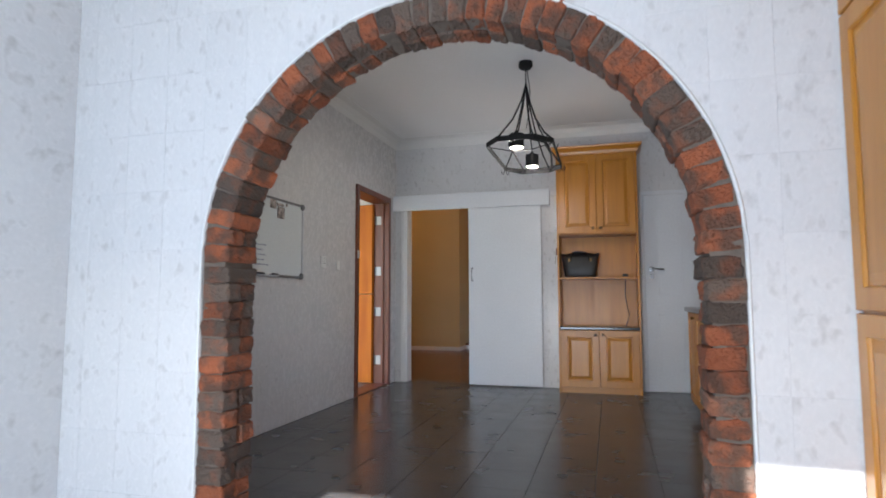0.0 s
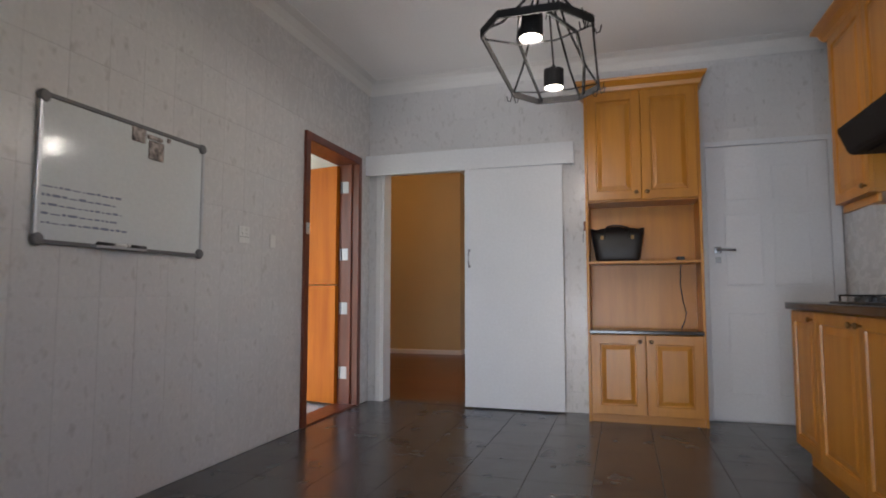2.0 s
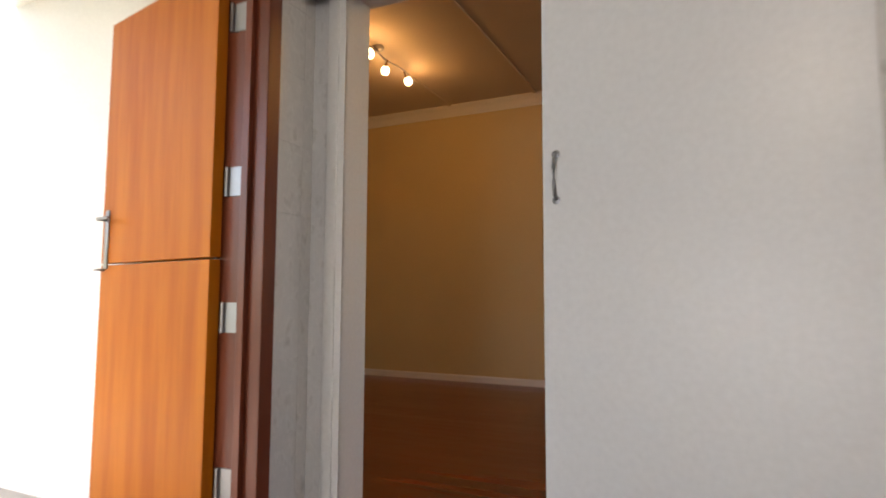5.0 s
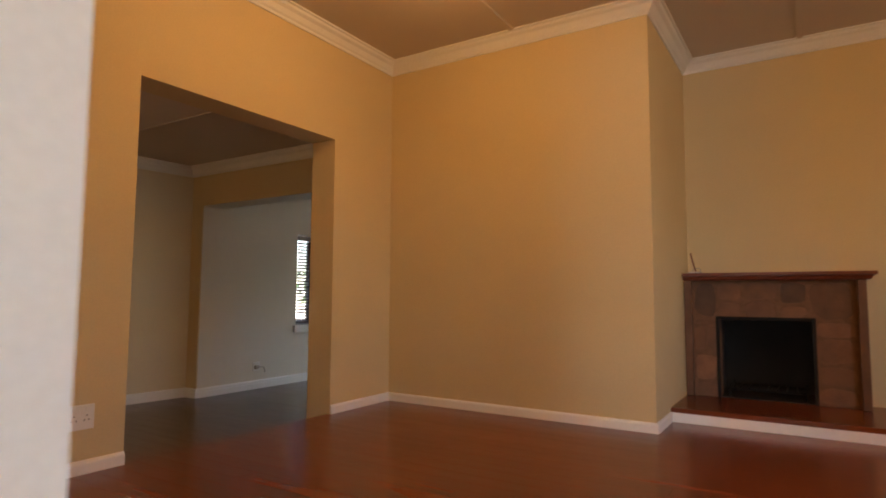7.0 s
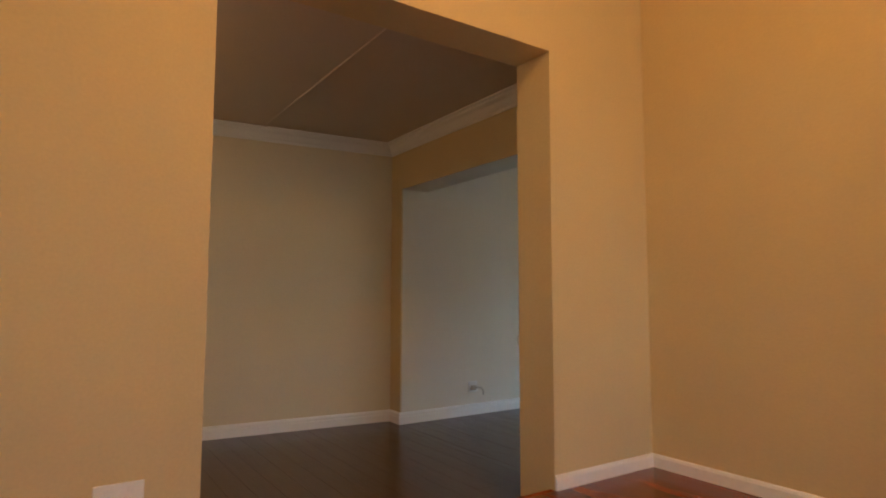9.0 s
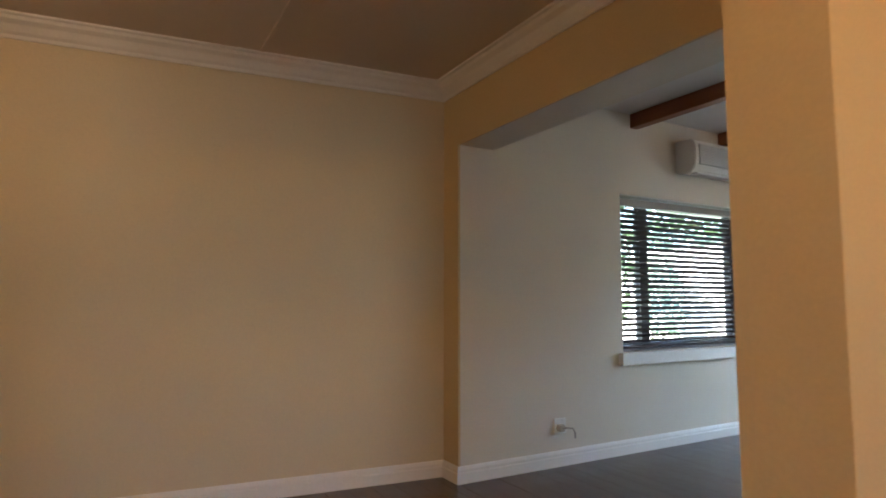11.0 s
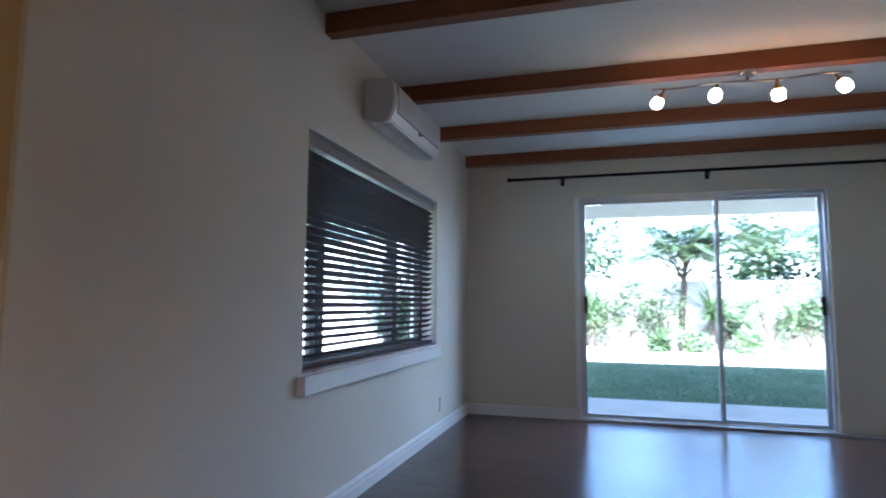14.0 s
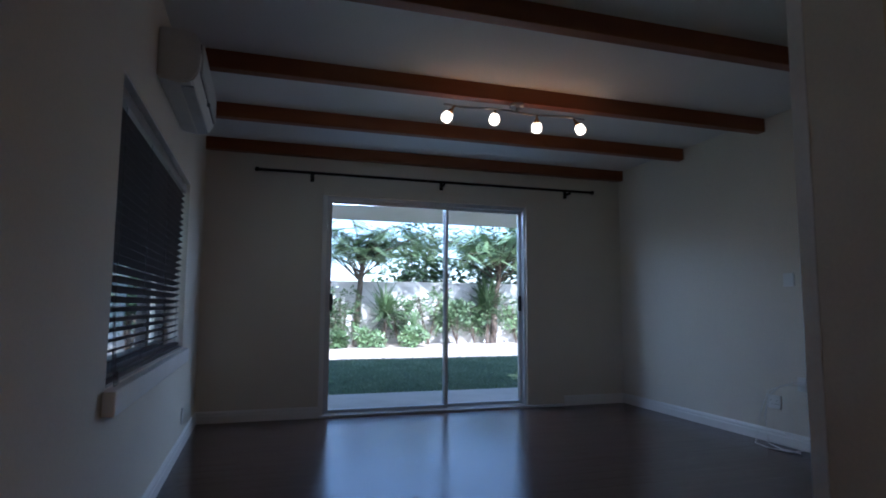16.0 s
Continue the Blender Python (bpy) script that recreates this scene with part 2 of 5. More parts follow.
def sweep(path, profile, closed=False, bm=None):
    """A moulding along a plan line: profile pairs (out from the wall to the left of the way, z)."""
    bm = bm or bmesh.new()
    pts = [Vector(p) for p in path]
    n, rings = len(pts), []
    for i, p in enumerate(pts):
        d0 = (p - pts[i - 1]).normalized() if i or closed else None
        d1 = (pts[(i + 1) % n] - p).normalized() if i + 1 < n or closed else None
        d0, d1 = d0 or d1, d1 or d0
        n0, n1 = Vector((-d0.y, d0.x)), Vector((-d1.y, d1.x))
        m = (n0 + n1) / (1 + n0.dot(n1))
        rings.append([bm.verts.new((p.x + m.x * o, p.y + m.y * o, z)) for o, z in profile])
    for i in range(n if closed else n - 1):
        a, b = rings[i], rings[(i + 1) % n]
        for k in range(len(profile)):
            j = (k + 1) % len(profile)
            bm.faces.new((a[k], a[j], b[j], b[k]))
    if not closed:
        bm.faces.new(rings[0]), bm.faces.new(rings[-1][::-1])
    return bm


def slab(axis, at, thick, u0, u1, z0, z1, holes=()):
    """A wall across axis from at to at + thick, along u, with rectangular holes (u0, u1, z0, z1)."""
    us = sorted({u0, u1, *(h[0] for h in holes), *(h[1] for h in holes)})
    zs = sorted({z0, z1, *(h[2] for h in holes), *(h[3] for h in holes)})
    us, zs = [u for u in us if u0 <= u <= u1], [z for z in zs if z0 <= z <= z1]
    bm = bmesh.new()
    full = {}
    for i in range(len(us) - 1):
        for k in range(len(zs) - 1):
            cu, cz = (us[i] + us[i + 1]) / 2, (zs[k] + zs[k + 1]) / 2
            full[i, k] = not any(h[0] < cu < h[1] and h[2] < cz < h[3] for h in holes)
    verts = {}

    def v(i, k, s):
        key = (i, k, s)
        if key not in verts:
            w = at + thick * s
            verts[key] = bm.verts.new((w, us[i], zs[k]) if axis == "x" else (us[i], w, zs[k]))
        return verts[key]

    for (i, k), solid in full.items():
        if not solid:
            continue
        for s in (0, 1):
            bm.faces.new((v(i, k, s), v(i + 1, k, s), v(i + 1, k + 1, s), v(i, k + 1, s)))
        for di, dk, a, b in ((-1, 0, (i, k), (i, k + 1)), (1, 0, (i + 1, k), (i + 1, k + 1)), (0, -1, (i, k), (i + 1, k)), (0, 1, (i, k + 1), (i + 1, k + 1))):
            if not full.get((i + di, k + dk), False):
                bm.faces.new((v(*a, 0), v(*b, 0), v(*b, 1), v(*a, 1)))
    return bm


# ---- the large structure ----
LOW = -0.2  # floor of the passage room and the lounge
KX0, KX1, KY0, KY1, KTOP = -1.55, 2.13, 1.53, 5.94, 2.84
DX0, DX1, DY0, DTOP = -3.99, 2.4, 6.09, 2.95
PX0, PY0, PY1, PTOP = -6.6, 5.6, 9.72, 2.28
PXS = -7.05  # the west wall of the passage runs slightly askew
LX0, LX1, LY0, LY1, LTOP = -6.42, -2.185, 9.99, 14.245, 2.288
JX, OPEN = -4.52, 1.85  # east jamb and head of the opening into the lounge

# kitchen and back room
structure("floor_kitchen", box(-1.75, 2.35, -1.35, 5.93, -0.12, -0.0025), FLOOR_GROUT)
structure("floor_threshold", box(-1.43, -0.57, 5.93, 6.1, -0.12, -0.002), FLOOR_GROUT)
w_left = structure("wall_kitchen_left", slab("x", KX0 - 0.2, 0.198, 1.74, 6.09, -0.1, 2.95, [(4.86, 5.68, -0.2, 2.1)]), GROUT)
w_far = structure("wall_kitchen_far", slab("y", 5.942, 0.138, -1.54, 2.35, -0.1, 2.95, [(-1.427, -0.573, -0.2, 2.047)]), GROUT)
# The opening is unseen, cut to let the added fill lamp in.
structure("wall_kitchen_right", slab("x", KX1, 0.2, 1.74, 5.94, -0.1, 2.95, [(1.95, 3.35, 1.05, 2.15)]), WALL_TILE)
structure("wall_back_room_left", slab("x", -1.65, 0.2, -1.3, 1.53, -0.1, 2.95), WALL_TILE)
structure("wall_back_room_right", slab("x", 2.0, 0.2, -1.3, 1.53, -0.1, 2.95), WALL_TILE)
# Openings are unseen; the two upper slots are added to throw the sun patches.
structure("wall_back_room_rear", slab("y", -1.3, 0.2, -1.65, 2.2, -0.1, 2.95, [(-0.85, 1.05, 0.1, 1.2), (1.27, 1.6, 2.1, 2.5), (-0.5, -0.16, 2.1, 2.56)]), WALL_TILE)
structure("ceiling_kitchen", box(-1.76, 2.36, -1.3, 5.948, KTOP, KTOP + 0.1), mat("kitchen_ceiling_paint", (0.86, 0.855, 0.845), 0.7, spots=(0.80, 0.79, 0.775), amount=0.3, scale=1.5, fine=80, bump=0.04))
cove = [(0, KTOP - 0.11), (0.004, KTOP - 0.11), (0.02, KTOP - 0.06), (0.055, KTOP - 0.022), (0.11, KTOP - 0.004), (0.11, KTOP + 0.002), (0, KTOP + 0.002)]
tagged(structure("trim_kitchen_cove", sweep([(KX0, KY1), (KX0, 1.74), (KX1, 1.74), (KX1, KY1)], cove, True), CEIL, "white plaster cove between kitchen walls and ceiling"))

# dining room
structure("floor_dining", box(-3.984, DX1 + 0.2, 6.1, 9.9, -0.12, -0.006), UNDERLAY)
structure("floor_alcove", box(-1.78, DX1 + 0.2, 9.9, 11.3, -0.12, -0.006), UNDERLAY)
structure("wall_dining_kitchen_side", slab("y", 6.0801, 0.01, -3.99, 2.4, -0.1, 2.95, [(-1.427, -0.573, -0.2, 2.047)]), CREAM)
structure("wall_dining_south", slab("y", 5.95, 0.14, -4.23, -1.76, -0.2, 2.95), CREAM)
w_open = structure("wall_dining_left", slab("x", -4.23, 0.24, 6.09, 9.72, -0.3, 2.95, [(7.6, 9.16, -0.4, 2.107)]), CREAM)
structure("wall_dining_north", box(-3.99, -1.78, 9.88, 9.985, -0.1, 2.95), CREAM)
structure("wall_dining_corner", box(-4.1, -3.99, 9.72, 9.985, -0.3, 2.95), CREAM)
structure("wall_chimney_side", box(-1.99, -1.78, 9.986, 11.35, -0.1, 2.95), CREAM)
structure("wall_dining_rear", slab("y", 11.2, 0.15, -1.78, DX1, -0.1, 2.95, [(-1.56, -0.88, 0.08, 0.72)]), CREAM)
# The opening is unseen, added for the cool side lamp.
structure("wall_dining_right", slab("x", DX1, 0.2, 6.09, 11.35, -0.1, 2.95, [(7.1, 8.7, 0.85, 2.15)]), CREAM)
structure("ceiling_dining", box(-4.23, DX1 + 0.2, 5.95, 11.35, DTOP, DTOP + 0.1), CEIL_WARM)
corn = [(0, DTOP - 0.105), (0.012, DTOP - 0.105), (0.016, DTOP - 0.088), (0.03, DTOP - 0.075), (0.05, DTOP - 0.045), (0.075, DTOP - 0.03), (0.082, DTOP - 0.014), (0.1, DTOP - 0.012), (0.1, DTOP + 0.002), (0, DTOP + 0.002)]
ROOM_D = [(DX0, 9.88), (DX0, DY0), (DX1, DY0), (DX1, 11.2), (-1.78, 11.2), (-1.78, 9.88)]
structure("trim_dining_cornice", sweep(ROOM_D, corn, True), WHITE, "white moulded cornice round the dining room")
for x in (-2.77, -1.82, -0.89, 0.1, 1.1):
    structure("trim_ceiling_batten", box(x - 0.02, x + 0.02, DY0, 9.88 if x < -1.78 else 11.2, DTOP - 0.012, DTOP + 0.001, 0.004), CEIL_WARM)
skirt = [(0, -0.01), (0.016, -0.01), (0.016, 0.052), (0.01, 0.063), (0, 0.068)]
structure("baseboard_dining_north", sweep([(-1.78, 10.33), (-1.78, 9.88), (DX0, 9.88), (DX0, 9.16)], skirt), WHITE, "white painted skirting board")
structure("baseboard_dining_west", sweep([(DX0, 7.6), (DX0, DY0), (-1.48, DY0)], skirt), WHITE, "white painted skirting board")
structure("baseboard_dining_south", sweep([(-0.52, DY0), (DX1, DY0), (DX1, 10.33)], skirt), WHITE, "white painted skirting board")

# passage room and lounge
structure("floor_lounge", box(PXS - 0.2, LX1 + 0.2, PY0 - 0.2, 14.465, LOW - 0.12, LOW - 0.006), UNDERLAY)
structure("floor_step", box(-4.02, -3.985, 7.6, 9.16, LOW, -0.001, 0.001), JARRAH, "red wooden nosing of the step down")
west = bmesh.new()
lo, hi = [[west.verts.new((x, y, z)) for x, y in ((PX0, PY1), (PXS, PY0), (PXS - 0.2, PY0), (PX0 - 0.2, PY1))] for z in (LOW - 0.1, 2.4)]
west.faces.new(lo), west.faces.new(hi)
for k in range(4):
    west.faces.new((lo[k], lo[(k + 1) % 4], hi[(k + 1) % 4], hi[k]))
structure("wall_passage_west", west, PASSAGE)
structure("wall_passage_south", slab("y", PY0 - 0.2, 0.2, PXS - 0.2, -4.23, LOW - 0.1, 2.4), PASSAGE)
structure("wall_passage_east", slab("x", -4.23, 0.2, PY0 - 0.2, 5.95, LOW - 0.1, 2.4), PASSAGE)
structure("wall_passage_north", slab("y", PY1, 0.014, PX0 - 0.2, -4.1, LOW - 0.1, 2.4, [(LX0, JX, LOW - 0.2, OPEN)]), CREAM)
structure("wall_lounge_south", slab("y", PY1 + 0.0145, 0.2555, PX0 - 0.2, -4.1, LOW - 0.1, 2.4, [(LX0, JX, LOW - 0.2, OPEN)]), PALE)
structure("ceiling_passage", box(PXS - 0.2, -4.23, PY0 - 0.2, PY1, PTOP, PTOP + 0.1), CEIL_WARM)
corn_p = [(o, z - DTOP + PTOP) for o, z in corn]
structure("trim_passage_cornice", sweep([(PX0, PY1), (PXS, PY0), (-4.23, PY0), (-4.23, PY1)], corn_p, True), WHITE, "white moulded cornice round the passage room")
structure("trim_ceiling_batten", box(PX0 - 0.02, -4.3, 8.545, 8.57, PTOP - 0.008, PTOP + 0.001, 0.003), CEIL_WARM)
skirt_p = [(0, LOW - 0.01), (0.018, LOW - 0.01), (0.018, LOW + 0.06), (0.014, LOW + 0.066), (0.014, LOW + 0.082), (0.007, LOW + 0.094), (0, LOW + 0.1)]
structure("baseboard_passage", sweep([(-5.39, LY1), (LX0, LY1), (LX0, PY1), (PX0, PY1), (PXS, PY0), (-4.23, PY0), (-4.23, 7.6)], skirt_p), WHITE, "white moulded skirting board")
structure("baseboard_lounge_east", sweep([(JX, LY0), (LX1, LY0), (LX1, LY1), (-2.90, LY1)], skirt_p), WHITE, "white moulded skirting board")
structure("wall_lounge_west", slab("x", LX0 - 0.22, 0.22, LY0, LY1 + 0.22, LOW - 0.1, 2.4, [(11.105, 13.205, 0.515, 1.672)]), PALE)
structure("wall_lounge_north", slab("y", LY1, 0.22, LX0, LX1 + 0.2, LOW - 0.1, 2.4, [(-5.345, -3.315, LOW - 0.2, 1.836)]), PALE)
# White strip stands in for light caught by the jamb's rounded edge.
structure("trim_lounge_jamb_edge", box(JX - 0.003, JX + 0.02, 9.945, 9.993, LOW, OPEN, 0.002), WHITE, "white strip painted for the lit rounded edge of the lounge opening")
structure("wall_lounge_east", slab("x", LX1, 0.2, LY0, LY1, LOW - 0.1, 2.4), PALE)
structure("ceiling_lounge", box(LX0 - 0.2, LX1 + 0.2, LY0, LY1 + 0.2, LTOP, LTOP + 0.1), CEIL)

# ---- arch wall with its brick lining ----
AX, AZ, RO, RI, AY0, AY1 = 0.275, 1.105, 1.02, 0.905, 1.53, 1.74
WX0, WX1 = -1.75, 2.35


def arch_line(r, n=48):
    line = [(AX - r, -0.1 + (AZ + 0.1) * k / 6) for k in range(6)]
    line += [(AX - r * math.cos(math.pi * k / n), AZ + r * math.sin(math.pi * k / n)) for k in range(n + 1)]
    return line + [(AX + r, AZ - (AZ + 0.1) * (k + 1) / 6) for k in range(6)]


def arch_wall():
    bm = bmesh.new()
    inner = arch_line(RO)
    angles = [math.atan2(2.95 - AZ, WX0 - AX), math.atan2(2.95 - AZ, WX1 - AX)]
    pairs = []
    for x, z in inner:
        if z < AZ - 1e-6:
            pairs.append(((x, z), (WX0 if x < AX else WX1, z)))
        else:
            a = math.atan2(z - AZ, x - AX)
            pairs.append(((x, z), a))
    for a in angles:
        pairs.append(((AX + RO * math.cos(a), AZ + RO * math.sin(a)), a))
    arc = sorted((p for p in pairs if not isinstance(p[1], tuple)), key=lambda p: -p[1])
    left = [p for p in pairs if isinstance(p[1], tuple) and p[0][0] < AX]
    right = [p for p in pairs if isinstance(p[1], tuple) and p[0][0] > AX]
    row = list(left)
    for p, a in arc:
        c, s = math.cos(a), math.sin(a)
        far = min((2.95 - AZ) / s if s > 1e-6 else 99, ((WX1 if c > 0 else WX0) - AX) / c if abs(c) > 1e-6 else 99)
        row.append((p, (AX + far * c, AZ + far * s)))
    row += right
    vs = [[bm.verts.new((q[0], y, q[1])) for q in (a, b) for y in (AY0 + 0.002, AY1)] for a, b in row]
    for p, q in zip(vs, vs[1:]):
        for i, k in ((0, 1), (1, 3), (3, 2), (2, 0)):
            bm.faces.new((p[i], p[k], q[k], q[i]))
    bm.faces.new(vs[0][:2] + vs[0][3:1:-1]), bm.faces.new(vs[-1][:2] + vs[-1][3:1:-1])
    return bm


w_arch = structure("wall_arch", arch_wall(), GROUT, "white tiled wall with a round brick-lined arch")
arch = thing("brick_arch", "round archway lined with rough red and burnt bricks", "arch", (AX, AY0, 0))
# mortar bed behind the bricks
bed = bmesh.new()
lo, hi = arch_line(RI + 0.011), arch_line(RO + 0.004)
vs = [[bed.verts.new((p[0] - AX, y, p[1])) for p in (a, b) for y in (0.011, 0.2)] for a, b in zip(lo, hi)]
for p, q in zip(vs, vs[1:]):
    for i, k in ((0, 1), (1, 3), (3, 2), (2, 0)):
        bed.faces.new((p[i], p[k], q[k], q[i]))
part("mortar", bed, MORTAR, arch)
rnd = random.Random(4)


def brick_mesh(w, d, h, seed):
    """A rough, worn brick, w radial, d deep, h along the arch."""
    r = random.Random(seed)
    bm = box(-w / 2, w / 2, -d / 2, d / 2, -h / 2, h / 2, 0.006, seg=1)
    bmesh.ops.subdivide_edges(bm, edges=[e for e in bm.edges if e.calc_length() > 0.04], cuts=2, use_grid_fill=True)
    for v in bm.verts:
        q = v.co * 42 + Vector((seed * 7.3, 0, 0))
        v.co += Vector((noise.noise(q), noise.noise(q + Vector((9, 0, 0))), noise.noise(q + Vector((0, 9, 0))))) * 0.0085
    me = bpy.data.meshes.new("brick")
    bmesh.ops.recalc_face_normals(bm, faces=bm.faces)
    bm.to_mesh(me)
    bm.free()
    return me


BRICKS = {}
for dark in (0, 1):
    for deep in (0.1, 0.206):
        BRICKS[dark, deep] = []
        for k in range(6):
            me = brick_mesh(RO - RI + 0.006, deep - 0.005, 0.070, 10 * k + dark + int(deep * 100))
            me.materials.append(BRICK_DARK if dark else BRICK)
            BRICKS[dark, deep].append(me)


def lay(x, z, turn, split):
    for y, deep in (((0.05, 0.1), (0.156, 0.1)) if split else ((0.103, 0.206),)):
        b = new("brick", rnd.choice(BRICKS[int(rnd.random() < 0.52), deep]))
        b.parent = arch
        out = rnd.uniform(-0.003, 0.013)
        b.matrix_basis = pose(x - math.cos(turn) * out, y + rnd.uniform(-0.006, 0.006), z - math.sin(turn) * out, rnd.uniform(-1.5, 1.5), -math.degrees(turn) + rnd.uniform(-2, 2), rnd.uniform(-1.5, 1.5)) @ Matrix.Diagonal((1, 1, rnd.uniform(0.9, 1.08), 1))


rm = (RO + RI) / 2
for side in (-1, 1):
    for k in range(15):
        lay(side * rm, 0.037 + 0.0735 * k, 0 if side > 0 else math.pi, rnd.random() < 0.6)
count = 41
for k in range(count):
    a = math.pi * (k + 0.5) / count
    lay(rm * math.cos(a), AZ + 0.012 + rm * math.sin(a), a, rnd.random() < 0.6)


# ---- joinery ----


def panel_door(w, h, rail=0.07, thick=0.02):
    """A cabinet door in the xz plane, front towards -y, lower left corner at the origin: frame, groove and raised panel in one mesh."""
    bm = bmesh.new()
    loops = ((0, 0), (0, -thick + 0.003), (0.003, -thick), (rail - 0.006, -thick), (rail - 0.002, -thick + 0.003), (rail, -thick + 0.011), (rail + 0.007, -thick + 0.011), (rail + 0.036, -thick + 0.002))
    prev = None
    for i, y in loops:
        ring = [bm.verts.new((x, y, z)) for x, z in ((i, i), (w - i, i), (w - i, h - i), (i, h - i))]
        if prev:
            for k in range(4):
                bm.faces.new((prev[k], prev[(k + 1) % 4], ring[(k + 1) % 4], ring[k]))
        else:
            bm.faces.new(ring[::-1])
        prev = ring
    bm.faces.new(prev)
    return bm


def knob():
    return lathe([(0.004, 0), (0.006, 0.004), (0.005, 0.012), (0.012, 0.017), (0.015, 0.023), (0.011, 0.029), (0.003, 0.031)], 14, m=pose(0, 0, 0, 90))


KNOB = bpy.data.meshes.new("knob")
k_bm = knob()
k_bm.to_mesh(KNOB)
k_bm.free()
KNOB.materials.append(BRASS)
for p in KNOB.polygons:
    p.use_smooth = True


def cabinet_door(parent, x, z, w, h, y=0.0, knob_at=None, rail=0.07):
    d = part("door", panel_door(w, h, rail), OAK, parent, "oak door with a raised panel")
    d.location = (x, y, z)
    if knob_at:
        k = new("knob", KNOB)
        k.parent, k.location, k["label"] = d, (knob_at[0], -0.02, knob_at[1]), "round brass knob"
    return d


def cabinet(name, label, w, d, z0, z1, doors, m, knobs="top", plinth=0.0, group="", rail=0.06):
    """A unit whose front faces -y at y = 0 and which reaches back to y = d."""
    c = thing(name, label, "cabinet", group=group)
    c.matrix_world = m
    body = bmesh.new()
    for a in ((0, 0.018, 0, d, z0 + plinth, z1), (w - 0.018, w, 0, d, z0 + plinth, z1), (0.018, w - 0.018, 0.001, d, z0 + plinth, z0 + plinth + 0.018), (0.018, w - 0.018, 0.001, d, z1 - 0.018, z1), (0.018, w - 0.018, d - 0.012, d - 0.001, z0 + plinth + 0.018, z1 - 0.018)):
        box(*a, 0.0015, body, 1)
    part("body", body, OAK, c)
    if plinth:
        part("plinth", box(0.002, w - 0.002, 0.05, d - 0.02, z0, z0 + plinth), OAK_X, c, "recessed oak kickboard")
    dw = w / doors
    for k in range(doors):
        inner = dw - 0.006
        kx = 0.035 if (k % 2 or (doors == 1 and "left" in knobs)) else inner - 0.035
        kz = z1 - z0 - plinth - 0.045 if "top" in knobs else 0.035
        cabinet_door(c, k * dw + 0.003, z0 + plinth + 0.003, inner, z1 - z0 - plinth - 0.006, -0.001, (kx, kz), rail)
    return c


# base units along the right-hand wall, fronts towards -x
def facing_left(x, y):
    return Matrix.Translation((x, y, 0)) @ pose(0, 0, 0, 0, 0, -90)


for y1, y0, n in ((4.88, 4.45, 1), (4.45, 3.37, 2), (3.37, 2.85, 1), (2.85, 1.76, 2)):
    cabinet("base_cabinet", "honey oak kitchen base cabinet with raised panel doors", y1 - y0, 0.58, 0.0, 0.845, n, facing_left(1.535, y1), "top", 0.11, "base cabinets under the worktop")
top = tagged(obj("worktop", box(1.49, 2.128, 1.75, 4.90, 0.847, 0.886, 0.008), GRANITE), "polished black granite worktop over the oak cabinets", "worktop")
hob = thing("gas_hob", "black gas hob with pan supports set on the worktop", "hob", (1.8, 4.05, 0.888))
part("plate", box(-0.24, 0.24, -0.33, 0.33, 0, 0.008, 0.003), BLACK, hob, "black glass plate")
for dx in (-0.11, 0.12):
    for dy in (-0.19, 0.19):
        b = part("burner", lathe([(0.045, 0.008), (0.047, 0.018), (0.03, 0.024), (0.028, 0.03), (0.002, 0.031)], 18, m=pose(dx, dy, 0)), IRON, hob)
for dy in (-0.19, 0.19):
    g = bmesh.new()
    for u in (-0.2, 0.2):
        tube([(u, dy - 0.13, 0.036), (u, dy + 0.13, 0.036)], 0.005, 6, bm=g)
    for v in (-0.13, 0, 0.13):
        tube([(-0.2, dy + v, 0.036), (0.2, dy + v, 0.036)], 0.005, 6, bm=g)
    for u in (-0.2, 0.2):
        for v in (-0.13, 0.13):
            tube([(u, dy + v, 0.006), (u, dy + v, 0.036)], 0.005, 6, bm=g)
    part("pan_support", g, IRON, hob, "black iron grate")
for k in range(4):
    part("knob", lathe([(0.017, 0.008), (0.016, 0.026), (0.013, 0.03), (0.002, 0.03)], 14, m=pose(-0.19, -0.12 + 0.08 * k, 0)), BLACK, hob)

# wall units and hood
for y1, y0, z0, n in ((4.88, 4.40, 1.42, 1), (4.40, 3.36, 1.742, 2)):
    c = cabinet("wall_cabinet", "honey oak wall cabinet with raised panel doors" if z0 < 1.5 else "short honey oak wall cabinet above the hood", y1 - y0, 0.345, z0, 2.38, n, facing_left(1.78, y1), "bottom", 0.0, "wall cabinets", 0.055)
    part("light_rail", box(0.01, y1 - y0 - 0.01, 0.015, 0.033, z0 - 0.045, z0 - 0.001, 0.003), OAK_X, c, "oak rail under the cabinet")
    w = y1 - y0
    part("cornice", sweep([(-0.02 if y1 > 4.8 else 0, 0.345), (-0.02 if y1 > 4.8 else 0, -0.022), (w, -0.022)][0 if y1 > 4.8 else 1 :], [(0, 2.372), (-0.015, 2.385), (-0.03, 2.42), (-0.06, 2.44), (-0.06, 2.455), (0, 2.455)]), OAK_X, c, "oak crown moulding")
hood = thing("cooker_hood", "black cooker hood with a sloping front under the wall cabinets", "hood", (2.125, 3.36, 1.60))
hb = bmesh.new()
prof = [(0, 0), (-0.44, 0), (-0.455, 0.012), (-0.497, 0.12), (-0.49, 0.138), (0, 0.14)]
a = [hb.verts.new((x, 0, z)) for x, z in prof]
b = [hb.verts.new((x, 1.03, z)) for x, z in prof]
for k in range(len(prof)):
    j = (k + 1) % len(prof)
    hb.faces.new((a[k], a[j], b[j], b[k]))
hb.faces.new(a), hb.faces.new(b[::-1])
